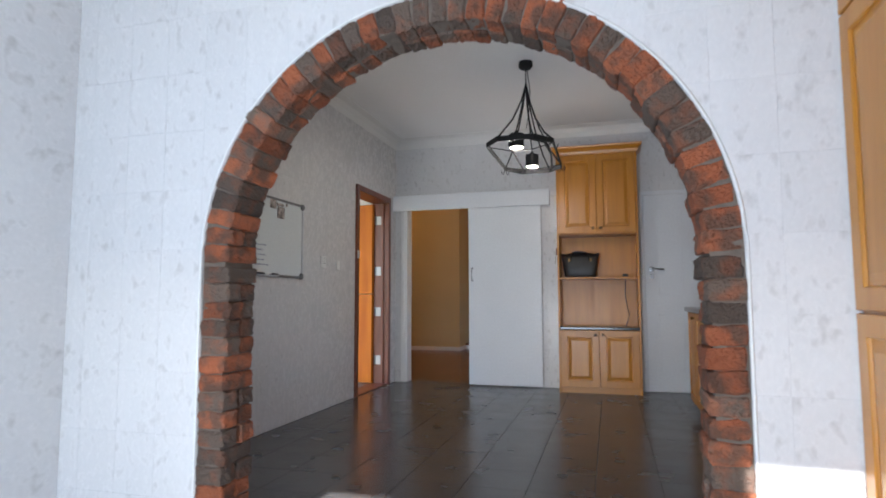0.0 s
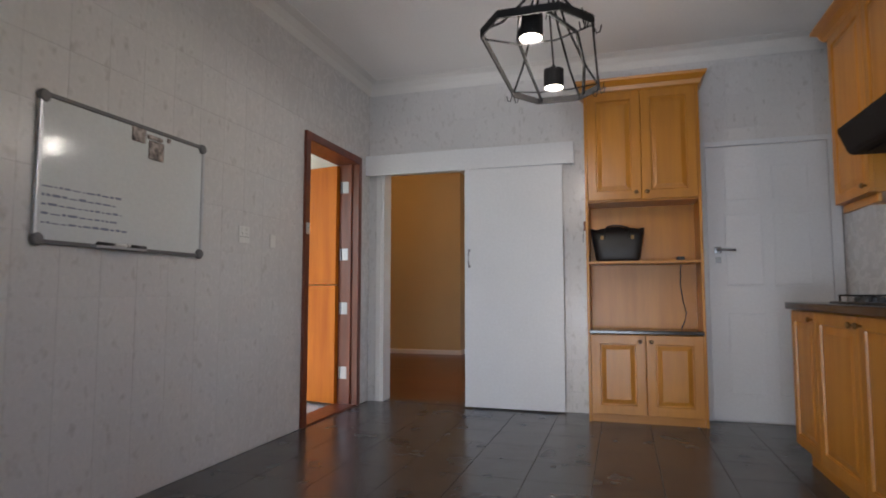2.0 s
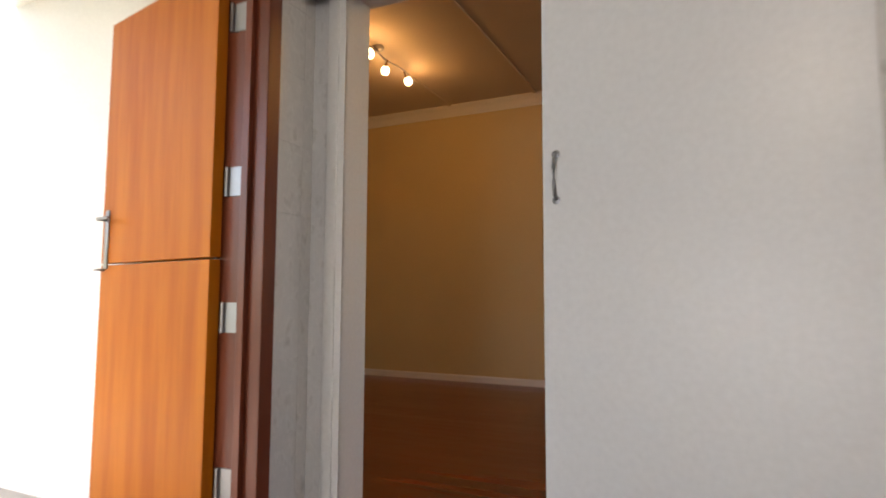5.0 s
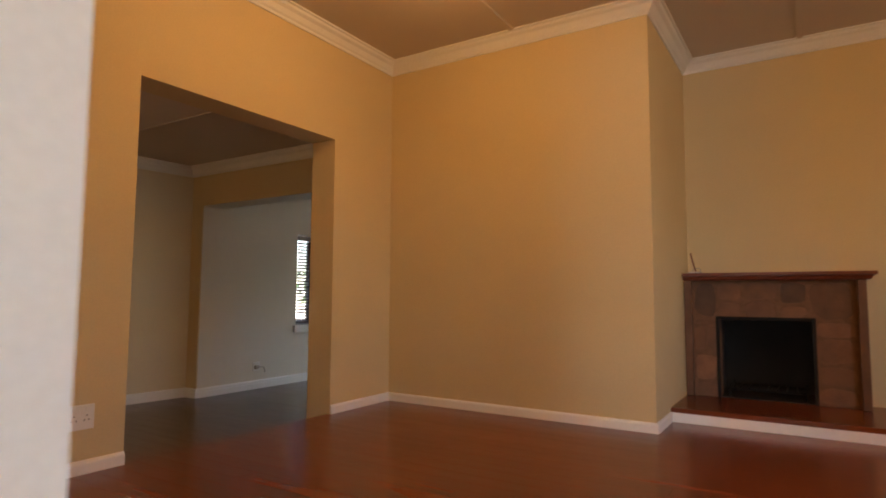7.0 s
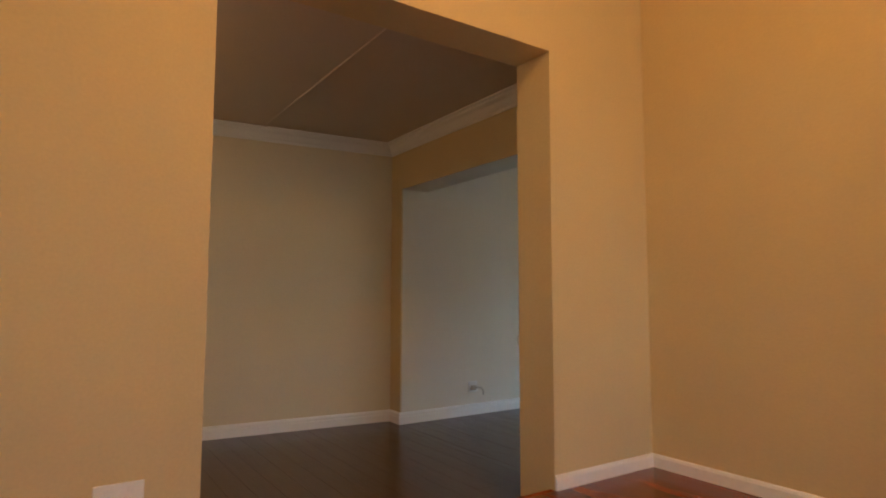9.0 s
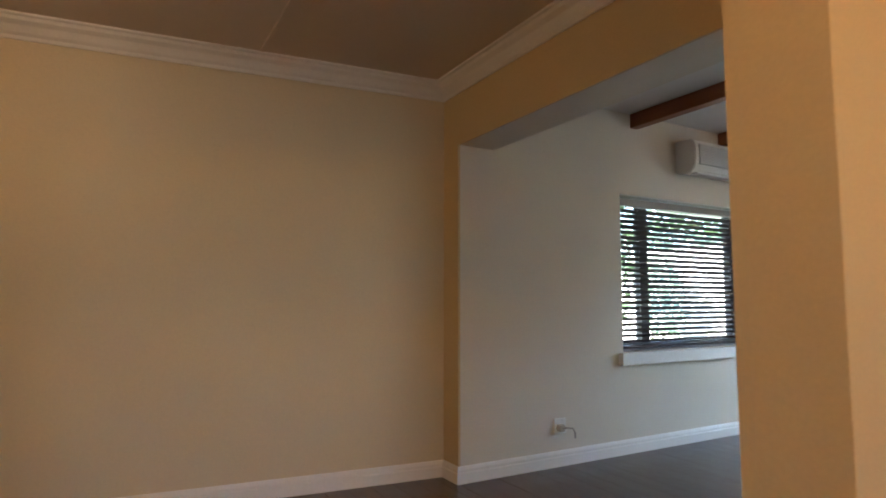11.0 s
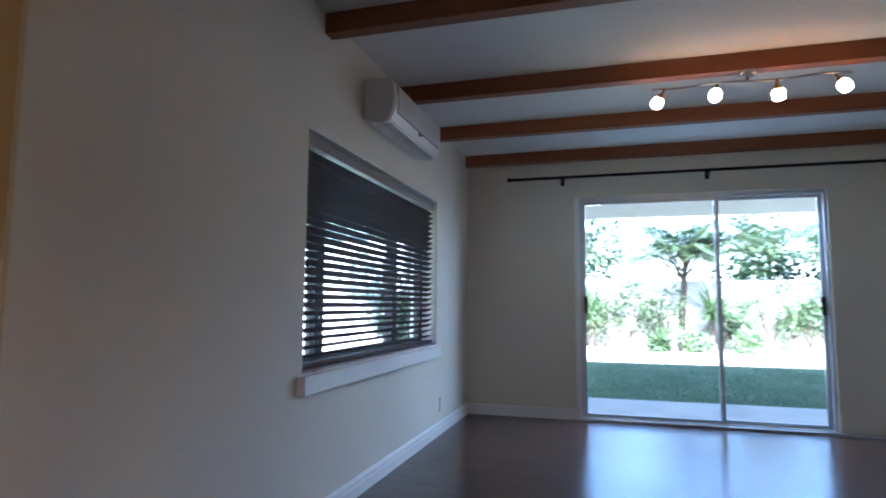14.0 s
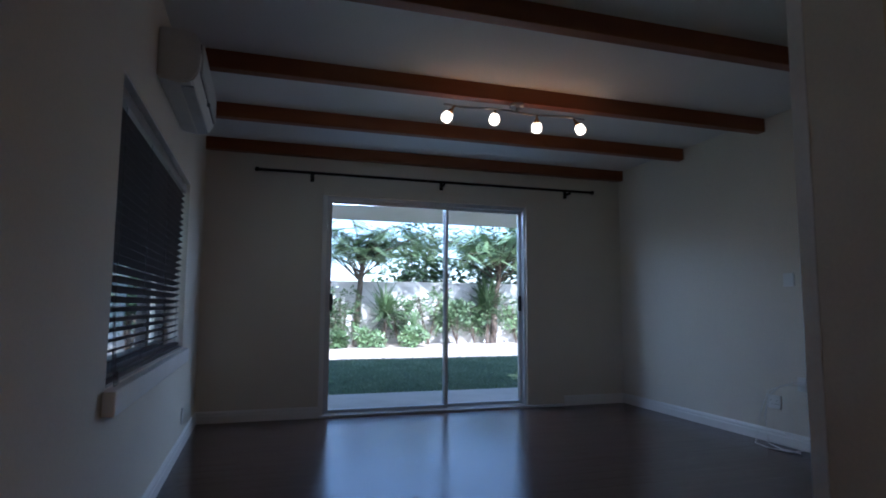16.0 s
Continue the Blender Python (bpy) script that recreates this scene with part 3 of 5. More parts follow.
bmesh.ops.bevel(hb, geom=hb.edges[:], offset=0.006, segments=2, affect="EDGES")
part("canopy", hb, IRON, hood)
for k in range(2):
    part("filter", box(-0.40, -0.06, 0.06 + 0.47 * k, 0.49 + 0.47 * k, -0.006, 0.001, 0.002), IRON, hood, "dark metal grease filter")

# tall dresser unit against the far wall
dresser = thing("dresser_unit", "tall honey oak dresser unit with open shelves and doors", "cabinet", (0.36, 5.63, 0))
W, D, Hh = 0.81, 0.308, 2.47
for x in (0, W - 0.02):
    part("side_panel", box(x, x + 0.02, 0, D, 0, Hh, 0.002), OAK, dresser)
part("back_panel", box(0.02, W - 0.02, D - 0.012, D - 0.002, 0.06, Hh), OAK, dresser)
for z, t in ((1.612, 0.02), (1.155, 0.02), (0.06, 0.018), (Hh - 0.02, 0.02)):
    part("shelf", box(0.02, W - 0.02, 0.004, D - 0.012, z, z + t, 0.002), OAK_X, dresser)
part("counter", box(0.012, W - 0.012, -0.022, D - 0.012, 0.64, 0.668, 0.006), GRANITE, dresser, "dark granite counter")
part("plinth", box(0.02, W - 0.02, 0.03, 0.05, 0, 0.06), OAK_X, dresser)
part("cornice", sweep([(0, D), (0, -0.02), (W, -0.02), (W, D)], [(0, Hh - 0.03), (-0.012, Hh - 0.02), (-0.02, Hh + 0.01), (-0.05, Hh + 0.045), (-0.055, Hh + 0.065), (0, Hh + 0.065)]), OAK_X, dresser, "oak crown moulding")
part("top", box(0, W, -0.02, D, Hh + 0.002, Hh + 0.06), OAK_X, dresser)
half = (W - 0.04) / 2
for k in range(2):
    cabinet_door(dresser, 0.02 + k * half + 0.002, 1.625, half - 0.004, Hh - 1.65, 0, ((half - 0.04) if k == 0 else 0.036, 0.05))
    cabinet_door(dresser, 0.02 + k * half + 0.002, 0.065, half - 0.004, 0.57, 0, ((half - 0.04) if k == 0 else 0.036, 0.525))

# handbag on the shelf
bag = thing("handbag", "black leather tote bag with two upright handles on the shelf", "bag", (0.585, 5.775, 1.177))
bb = bmesh.new()
for k, (z, w, d) in enumerate(((0, 0.30, 0.13), (0.02, 0.325, 0.15), (0.12, 0.355, 0.14), (0.2, 0.38, 0.10), (0.245, 0.395, 0.05))):
    n = 20
    ring = []
    for i in range(n):
        t = 2 * math.pi * i / n
        c, s = math.cos(t), math.sin(t)
        sag = 0.012 * math.sin(3 * t) if k == 4 else 0
        ring.append(bb.verts.new((w / 2 * math.copysign(abs(c) ** 0.45, c), d / 2 * math.copysign(abs(s) ** 0.45, s), z + sag)))
    if k:
        for i in range(n):
            bb.faces.new((prev[i], prev[(i + 1) % n], ring[(i + 1) % n], ring[i]))
    else:
        bb.faces.new(ring[::-1])
    prev = ring
bb.faces.new(prev)
part("body", bb, LEATHER, bag, smooth=True)
for y, lean in ((-0.055, -0.02), (0.03, 0.015)):
    part("handle", tube([(-0.09, y, 0.17), (-0.088, y, 0.235), (-0.07, y + lean, 0.262), (-0.02, y + lean * 1.6, 0.268), (0.03, y + lean * 1.6, 0.262), (0.075, y + lean, 0.252), (0.088, y, 0.235), (0.09, y, 0.17)], 0.006, 8), LEATHER, bag, "dark leather handle", True)
for x in (-0.11, 0.11):
    part("buckle", box(x - 0.011, x + 0.011, -0.066, -0.058, 0.165, 0.195, 0.003), BRASS, bag)
cord = thing("power_cord", "black power cord and plug hanging behind the dresser shelf", "cable", (1.04, 5.9, 1.15))
part("lead", tube([(0, -0.03, 0.035), (0.0, -0.012, 0.0), (-0.008, -0.01, -0.15), (0.01, -0.012, -0.28), (0.03, -0.014, -0.36), (0.012, -0.02, -0.43), (-0.01, -0.03, -0.478)], 0.004, 6), BLACK, cord)
part("plug", box(-0.03, 0.025, -0.07, -0.02, 0.027, 0.062, 0.008), BLACK, cord)
keys = thing("key_hook", "bunch of keys on a hook at the dresser's side", "keys", (0.355, 5.68, 1.36))
part("hook", box(-0.012, 0.004, -0.02, 0.02, 0.05, 0.12, 0.003), MAHOGANY, keys)
part("ring", tube([(-0.014, 0.016 * math.cos(a / 3), 0.045 + 0.016 * math.sin(a / 3)) for a in range(19)], 0.0015, 6, True), CHROME, keys)
for k in range(3):
    part("key", merge(lathe([(0.001, 0), (0.011, 0.001), (0.011, 0.003), (0.001, 0.004)], 12, m=pose(-0.014 - 0.004 * k, -0.008 + 0.008 * k, 0.02, 0, 90)), box(-0.016 - 0.004 * k, -0.013 - 0.004 * k, -0.011 + 0.008 * k, -0.005 + 0.008 * k, -0.04, 0.012)), CHROME, keys)

# sliding door with its pelmet, doorway casing
sliding = thing("sliding_door", "white sliding door pushed open beside the dining room doorway", "door", (-0.64, 5.85, 0.012))
part("leaf", box(0, 0.811, 0, 0.016, 0, 1.964, 0.003), DOOR_WHITE, sliding)
handle = bmesh.new()
tube([(0.04, -0.004, 1.15), (0.04, -0.022, 1.165), (0.04, -0.03, 1.19), (0.04, -0.03, 1.24), (0.04, -0.022, 1.265), (0.04, -0.004, 1.28)], 0.006, 8, bm=handle)
hd = part("pull_handle", handle, CHROME, sliding, "chrome bow handle", True)
for z in (1.148, 1.282):
    part("handle_plate", lathe([(0.012, 0), (0.012, 0.003), (0.004, 0.005)], 12, m=pose(0.04, 0.0, z, 90)), CHROME, hd)
pel = thing("door_pelmet", "white wooden pelmet board over the sliding door track", "pelmet", (-1.57, 5.846, 1.99))
part("face_board", box(0.02, 1.835, 0, 0.022, -0.012, 0.165, 0.003), DOOR_WHITE, pel)
part("top_board", box(0.02, 1.835, 0.0225, 0.094, 0.132, 0.15, 0.002), DOOR_WHITE, pel)
part("end_board", box(1.815, 1.835, 0.023, 0.092, -0.012, 0.131, 0.002), DOOR_WHITE, pel)
part("track", box(0.06, 1.80, 0.045, 0.07, 0.08, 0.13), ALU, pel)
structure("trim_doorway_jamb_left", box(-1.425, -1.40, 5.935, 6.087, 0, 2.02), WHITE, "white painted door jamb")
structure("trim_doorway_jamb_right", box(-0.60, -0.575, 5.935, 6.1, 0, 2.02), WHITE, "white painted door jamb")
structure("trim_doorway_head", box(-1.425, -0.575, 5.935, 6.1, 2.02, 2.045), WHITE, "white painted door head")
structure("trim_doorway_casing", merge(box(-1.475, -1.427, 5.922, 5.94, 0, 2.06, 0.006), box(-1.475, -1.40, 5.928, 5.9395, 0, 2.06)), WHITE, "white painted door casing")
for x0, x1 in ((-0.598, -0.525),):
    structure("trim_doorway_casing_dining", box(x0, x1, 6.09, 6.108, 0, 2.09, 0.005), WHITE, "white painted door casing")

# white panelled door beside the dresser
wd = thing("door_pantry", "closed white panelled door with a steel lever handle", "door", (1.24, 5.925, 0.01))
lf = bmesh.new()
box(0, 0.81, 0, 0.016, 0, 2.03, 0.003, lf)
for x0, x1 in ((0.12, 0.37), (0.44, 0.69)):
    for z0, z1 in ((0.18, 0.78), (0.98, 1.52), (1.62, 1.88)):
        sweep([(x0, 0), (x1, 0)], [(0, z0), (0.004, z0 + 0.004), (0.004, z0 + 0.012), (0, z0 + 0.016)], bm=lf)
        for p in ((x0, x0 + 0.014), (x1 - 0.014, x1)):
            box(p[0], p[1], -0.004, 0.001, z0, z1, 0.002, lf)
        box(x0, x1, -0.004, 0.001, z0, z0 + 0.014, 0.002, lf)
        box(x0, x1, -0.004, 0.001, z1 - 0.014, z1, 0.002, lf)
part("leaf", lf, DOOR_WHITE, wd)
lv = part("lever_handle", merge(tube([(0.065, -0.002, 1.25), (0.065, -0.045, 1.25), (0.075, -0.052, 1.25), (0.18, -0.052, 1.245)], 0.009, 10), box(0.04, 0.09, -0.008, 0, 1.225, 1.275, 0.003)), CHROME, wd, "steel lever handle", True)
part("lock_plate", box(0.045, 0.085, -0.007, 0, 1.15, 1.195, 0.003), CHROME, wd, "steel keyhole plate")
structure("trim_pantry_frame", merge(box(1.2, 1.237, 5.915, 5.939, 0, 2.085, 0.003), box(1.237, 2.12, 5.915, 5.939, 2.046, 2.085, 0.003)), DOOR_WHITE, "white door frame")
structure("trim_pantry_frame_side", box(2.053, 2.12, 5.915, 5.939, 0, 2.044, 0.003), DOOR_WHITE, "white door frame")

# stable door to the porch
sd = thing("door_stable", "varnished wooden stable door standing open onto the porch", "door", (0, 0, 0))
for y0, y1 in ((4.80, 4.862), (5.675, 5.735)):
    part("frame_post", box(-1.74, -1.53, y0, y1, 0, 2.05, 0.004), MAHOGANY, sd, "dark mahogany frame post")
part("frame_head", box(-1.74, -1.53, 4.80, 5.735, 2.05, 2.112, 0.004), MAHOGANY, sd, "dark mahogany frame head")
part("frame_stop", box(-1.62, -1.59, 5.655, 5.674, 0, 2.05, 0.003), MAHOGANY, sd)
part("frame_stop", box(-1.66, -1.62, 4.862, 4.88, 0, 2.05, 0.003), MAHOGANY, sd)
part("sill", box(-1.74, -1.54, 4.862, 5.675, -0.006, 0.012, 0.003), MAHOGANY, sd)
turn = Matrix.Translation((-1.70, 5.665, 0)) @ pose(0, 0, 0, 0, 0, -190.8 + 360)
for z0, z1, nm in ((0.015, 1.005, "lower_leaf"), (1.012, 2.035, "upper_leaf")):
    lfm = box(0.01, 0.80, 0.0, 0.042, z0, z1, 0.003)
    lfm.transform(turn)
    part(nm, lfm, STABLE, sd, "glossy orange-brown varnished leaf")
for z in (0.22, 0.76, 1.22, 1.80):
    h = merge(box(-1.688, -1.626, 5.668, 5.6765, z, z + 0.1, 0.001), tube([(-1.69, 5.664, z), (-1.69, 5.664, z + 0.1)], 0.008, 8))
    part("hinge", h, CHROME, sd, "steel butt hinge")
hp = bmesh.new()
box(0.735, 0.765, 0.043, 0.05, 0.99, 1.23, 0.002, hp)
tube([(0.75, 0.05, 1.19), (0.75, 0.085, 1.19), (0.74, 0.09, 1.19), (0.65, 0.09, 1.188)], 0.007, 8, bm=hp)
tube([(0.75, 0.05, 0.985), (0.75, 0.075, 0.985), (0.78, 0.075, 0.985)], 0.005, 8, bm=hp)
hp.transform(turn)
part("lever_handle", hp, CHROME, sd, "steel lever handle on a long plate", True)
part("sensor", box(-1.53, -1.518, 4.81, 4.84, 1.36, 1.44, 0.003), WHITE_PLASTIC, sd, "small white door sensor")

# whiteboard and switches on the left wall
wb = thing("whiteboard", "wall-mounted whiteboard with grey frame and faint handwriting", "whiteboard", (KX0, 2.81, 1.125))
BW, BH = 0.935, 0.6
part("panel", box(0.004, 0.012, 0.008, BW - 0.008, 0.008, BH - 0.008), BOARD, wb)
for a in ((0, BW, 0, 0.018), (0, BW, BH - 0.018, BH)):
    part("frame_bar", box(0.003, 0.02, a[0] + 0.02, a[1] - 0.02, a[2], a[3], 0.003), GREY_PLASTIC, wb)
for y in (0, BW - 0.018):
    part("frame_bar", box(0.003, 0.02, y, y + 0.018, 0.02, BH - 0.02, 0.003), ALU, wb)
for y in (0.012, BW - 0.012):
    for z in (0.012, BH - 0.012):
        part("corner_cap", lathe([(0.022, 0.002), (0.026, 0.006), (0.026, 0.018), (0.021, 0.025), (0.003, 0.027)], 18, m=pose(0, y + (0.006 if y < 0.5 else -0.006), z + (0.006 if z < 0.3 else -0.006), 0, 90)), GREY_PLASTIC, wb, "rounded grey plastic corner")
part("pen_tray", box(0.02, 0.055, 0.25, 0.52, 0.003, 0.012, 0.002), ALU, wb)
r = random.Random(8)
for k in range(5):
    y = 0.03
    z = 0.225 - 0.036 * k
    while y < 0.40 + r.uniform(-0.05, 0.05):
        w = r.uniform(0.008, 0.045)
        part("ink_mark", box(0.0118, 0.0128, y, y + w, z, z + r.uniform(0.005, 0.011)), INK, wb)
        y += w + 0.009
for y, z, w, h in ((0.45, 0.515, 0.075, 0.07), (0.55, 0.45, 0.09, 0.09), (0.54, 0.545, 0.09, 0.02), (0.665, 0.555, 0.02, 0.02)):
    mg = tagged(obj("magnet", box(KX0 + 0.0125, KX0 + 0.018, 2.81 + y, 2.81 + y + w, 1.125 + z, 1.125 + z + h, 0.006, seg=2), mat("printed_magnet", (0.5, 0.42, 0.38), 0.4, spots=(0.06, 0.05, 0.05), amount=1.0, scale=40, fine=90), None), "small printed magnet on the whiteboard", "magnet", "magnets on the whiteboard")
for y0, y1, mm in ((0.27, 0.36, BLACK), (0.35, 0.44, WHITE_PLASTIC), (0.42, 0.53, BLACK)):
    tagged(obj("marker_pen", tube([(KX0 + 0.036, 2.81 + y0, 1.145), (KX0 + 0.036, 2.81 + y1, 1.145)], 0.0085, 10), mm, None, "", True), "black marker pen lying on the whiteboard tray", "pen", "pens on the tray")


def socket_plate(name, label, m, w=0.1, h=0.1, holes=2, mt=WHITE_PLASTIC, group=""):
    """A wall plate facing +x at the origin."""
    s = thing(name, label, "socket", group=group)
    s.matrix_world = m
    part("plate", box(0, 0.009, -w / 2, w / 2, -h / 2, h / 2, 0.003), mt, s)
    for k in range(holes):
        y = (k - (holes - 1) / 2) * w * 0.45
        for dy, dz in ((-0.011, -0.014), (0.011, -0.014), (0, 0.008)):
            part("pin_hole", lathe([(0.0035, 0), (0.0035, 0.0012)], 8, m=pose(0.0085, y + dy, dz, 0, 90)), BLACK, s)
        part("rocker", box(0.008, 0.013, y - 0.008, y + 0.008, h * 0.26, h * 0.42, 0.002), WHITE_PLASTIC, s)
    return s


socket_plate("light_switch", "white switch plate on the tiled wall", pose(KX0, 4.12, 1.285), 0.1, 0.1, 2)
socket_plate("light_switch", "small white switch plate on the tiled wall", pose(KX0, 4.42, 1.27), 0.06, 0.08, 0)

# pendant lamp: an elongated wrought iron pot rack
pl = thing("pendant_lamp", "black wrought iron pot rack lamp with two lit spots", "lamp", (0.275, 4.0, 0))
RACK = [(-0.235, -0.42), (-0.13, -0.57), (0.12, -0.57), (0.24, -0.42), (0.235, 0.42), (0.12, 0.56), (-0.12, 0.56), (-0.235, 0.40)]
RZ = 2.075


def band(p, q, h, t=0.008):
    """A flat iron bar on edge from p to q."""
    p, q = Vector(p), Vector(q)
    n = Vector((-(q - p).y, (q - p).x, 0)).normalized() * t / 2
    bm = bmesh.new()
    vs = [[bm.verts.new(e + s * n + Vector((0, 0, z))) for s, z in ((-1, -h / 2), (1, -h / 2), (1, h / 2), (-1, h / 2))] for e in (p, q)]
    for k in range(4):
        bm.faces.new((vs[0][k], vs[0][(k + 1) % 4], vs[1][(k + 1) % 4], vs[1][k]))
    bm.faces.new(vs[0]), bm.faces.new(vs[1])
    return bm


for k in range(8):
    a, b = RACK[k], RACK[(k + 1) % 8]
    part("rack_bar", band((*a, RZ), (*b, RZ), 0.036), IRON, pl)
PEAK = Vector((0, 0, 2.66))
for k, far in ((0, 0.5), (2, 0.45), (3, 0.5), (4, 0.5), (5, 0.45), (7, 0.5)):
    c = Vector((*RACK[k], RZ + 0.01))
    part("stem_bar", tube([c, (c.x * 0.7, c.y * 0.7, RZ + 0.1), (c.x * 0.36, c.y * 0.36, RZ + 0.26), (c.x * 0.12, c.y * 0.12, RZ + 0.44), PEAK], 0.0065, 6), IRON, pl)
for x in (-0.06, 0.09):
    part("cross_bar", tube([(x * 0.6, -0.57, RZ), (x * 1.8, -0.2, RZ + 0.05), (x * 1.9, 0.2, RZ + 0.05), (x * 1.6, 0.56, RZ)], 0.009, 6), IRON, pl, "curved iron bar along the rack")
for y in (-0.36, 0.36):
    part("brace", tube([(-0.235, y, RZ), (-0.08, y * 0.9, RZ - 0.03), (0.08, y * 0.9, RZ - 0.03), (0.235, y, RZ)], 0.004, 6), IRON, pl)


def pot_hook(x, y, dx):
    c = Vector((x, y, RZ))
    part("hook", tube([c + Vector((0, 0, 0.022)), c + Vector((dx * 0.3, 0, 0.02)), c + Vector((dx * 0.35, 0, -0.03)), c + Vector((dx * 0.9, 0, -0.056)), c + Vector((dx * 1.7, 0, -0.05)), c + Vector((dx * 2.0, 0, -0.022))], 0.0032, 6), IRON, pl, "small iron pot hook")


for x, y, dx in ((-0.235, 0.36, -0.016), (-0.235, 0.39, 0.014), (0.235, 0.3, 0.016), (0.235, 0.36, 0.018), (0.235, 0.41, -0.016), (0.24, -0.4, 0.018), (0.22, -0.45, -0.016), (0.2, -0.48, 0.015)):
    pot_hook(x, y, dx)
part("canopy", lathe([(0.055, 2.842), (0.056, 2.80), (0.045, 2.785), (0.006, 2.78)], 8), IRON, pl)
for k in range(10):
    z = 2.785 - 0.0125 * k
    ring = [(0.006 * math.cos(a), 0, z + 0.009 * math.sin(a)) if k % 2 else (0, 0.006 * math.cos(a), z + 0.009 * math.sin(a)) for a in [i * math.pi / 5 for i in range(10)]]
    part("chain_link", tube(ring, 0.002, 5, True), IRON, pl)
part("cable", tube([(0.01, 0.01, 2.79), (0.03, 0.02, 2.6), (0.02, 0.02, 2.45), (0.0, 0.0, 2.3)], 0.003, 6), BLACK, pl)
for x, y in ((-0.03, -0.33), (0.0, 0.33)):
    z = RZ + 0.09
    sp = part("spot_can", lathe([(0.05, -0.10), (0.055, -0.1), (0.055, 0.0), (0.02, 0.008), (0.008, 0.03), (0.002, 0.035)], 20, m=pose(x, y, z)), IRON, pl, "black cylindrical spot can", False)
    part("bulb", lathe([(0.002, -0.106), (0.035, -0.105), (0.049, -0.1), (0.049, -0.094), (0.002, -0.094)], 20, m=pose(x, y, z)), HALOGEN, sp, "lit halogen bulb face")
    part("spot_rod", tube([(x, y, z + 0.03), (x * 0.6, y * 0.6, z + 0.2), (x * 0.1, y * 0.15, z + 0.42), PEAK], 0.005, 6), IRON, pl)
    lamp("pendant_light", "POINT", Matrix.Translation((0.275 + x, 4.0 + y, z - 0.15)), 3.2, (1, 0.90, 0.76), 0.035)

# tall cupboard in the back room
tc = thing("tall_cupboard", "tall honey oak cupboard beside the brick arch", "cupboard")
tc.matrix_world = facing_left(1.605, 1.525)
part("body", box(0, 1.3, 0.001, 0.38, 0.08, 2.8, 0.003), OAK, tc)
part("plinth", box(0.01, 1.29, 0.05, 0.37, 0, 0.08), OAK_X, tc)
for k in range(3):
    for z0, z1 in ((0.09, 0.92), (0.93, 1.84), (1.85, 2.78)):
        cabinet_door(tc, 0.004 + k * 0.433, z0, 0.427, z1 - z0, 0, (0.39 if k % 2 == 0 else 0.035, (z1 - z0) / 2))

# porch seen through the stable door
structure("ground_porch", box(-4.4, -1.75, 2.0, 5.86, -0.2, -0.02), CONCRETE, "pale tiled porch floor")
structure("wall_porch_rear", box(-4.2, -1.76, 5.86, 5.94, -0.2, 2.6), WHITE)
# Runs forward beyond view to keep the sun off the open leaf.
structure("ceiling_porch", box(-3.4, -1.76, 2.0, 5.86, 2.35, 2.42), WHITE)
tagged(obj("paper_parcel", box(-2.25, -2.0, 5.05, 5.25, -0.02, 0.05, 0.006), WHITE_PLASTIC), "white paper parcel lying on the porch floor", "parcel")

# ---- dining room ----
fp = thing("fireplace", "field stone fireplace with a dark wooden mantel shelf", "fireplace", (-1.775, 11.0, 0.1))
FW = 1.22
for a in ((0.0, 0.055), (FW - 0.055, FW)):
    part("post", box(a[0], a[1], -0.05, 0.19, 0, 0.93, 0.006), STONE, fp, "dark brown stone side pier")
part("mantel_shelf", sweep([(0.0, 0.19), (0.0, -0.06), (FW + 0.02, -0.06), (FW + 0.02, 0.19)], [(0.0, 0.925), (-0.015, 0.935), (-0.02, 0.955), (-0.045, 0.962), (-0.045, 0.985), (0, 0.985)]), MAHOGANY, fp, "moulded dark wooden mantel shelf")
part("mantel_top", box(0, FW + 0.02, -0.06, 0.19, 0.926, 0.983), MAHOGANY, fp)
part("mortar", slab("y", 0.004, 0.186, 0.055, FW - 0.055, 0, 0.925, [(0.245, 0.885, -0.05, 0.62)]), mat("brown_mortar", (0.16, 0.08, 0.042), 0.85, amount=0.6, scale=20, bump=0.3), fp, "dark brown mortar")
fr = random.Random(3)


def stone(x0, x1, z0, z1):
    n, pts = 11, []
    cx, cz = (x0 + x1) / 2, (z0 + z1) / 2
    for k in range(n):
        t = 2 * math.pi * k / n
        c, s = math.cos(t), math.sin(t)
        e = fr.uniform(0.84, 1.04)
        pts.append((cx + (x1 - x0) / 2 * math.copysign(abs(c) ** 0.6, c) * e, cz + (z1 - z0) / 2 * math.copysign(abs(s) ** 0.6, s) * e))
    bm = bmesh.new()
    a = [bm.verts.new((x, 0.02, z)) for x, z in pts]
    b = [bm.verts.new((x, 0.004, z)) for x, z in pts]
    c = [bm.verts.new((cx + (x - cx) * 0.975, 0.0015 + fr.uniform(-0.001, 0.001), cz + (z - cz) * 0.975)) for x, z in pts]
    for p, q in ((a, b), (b, c)):
        for k in range(n):
            bm.faces.new((p[k], p[(k + 1) % n], q[(k + 1) % n], q[k]))
    bm.faces.new(c)
    part("stone", bm, STONE, fp)


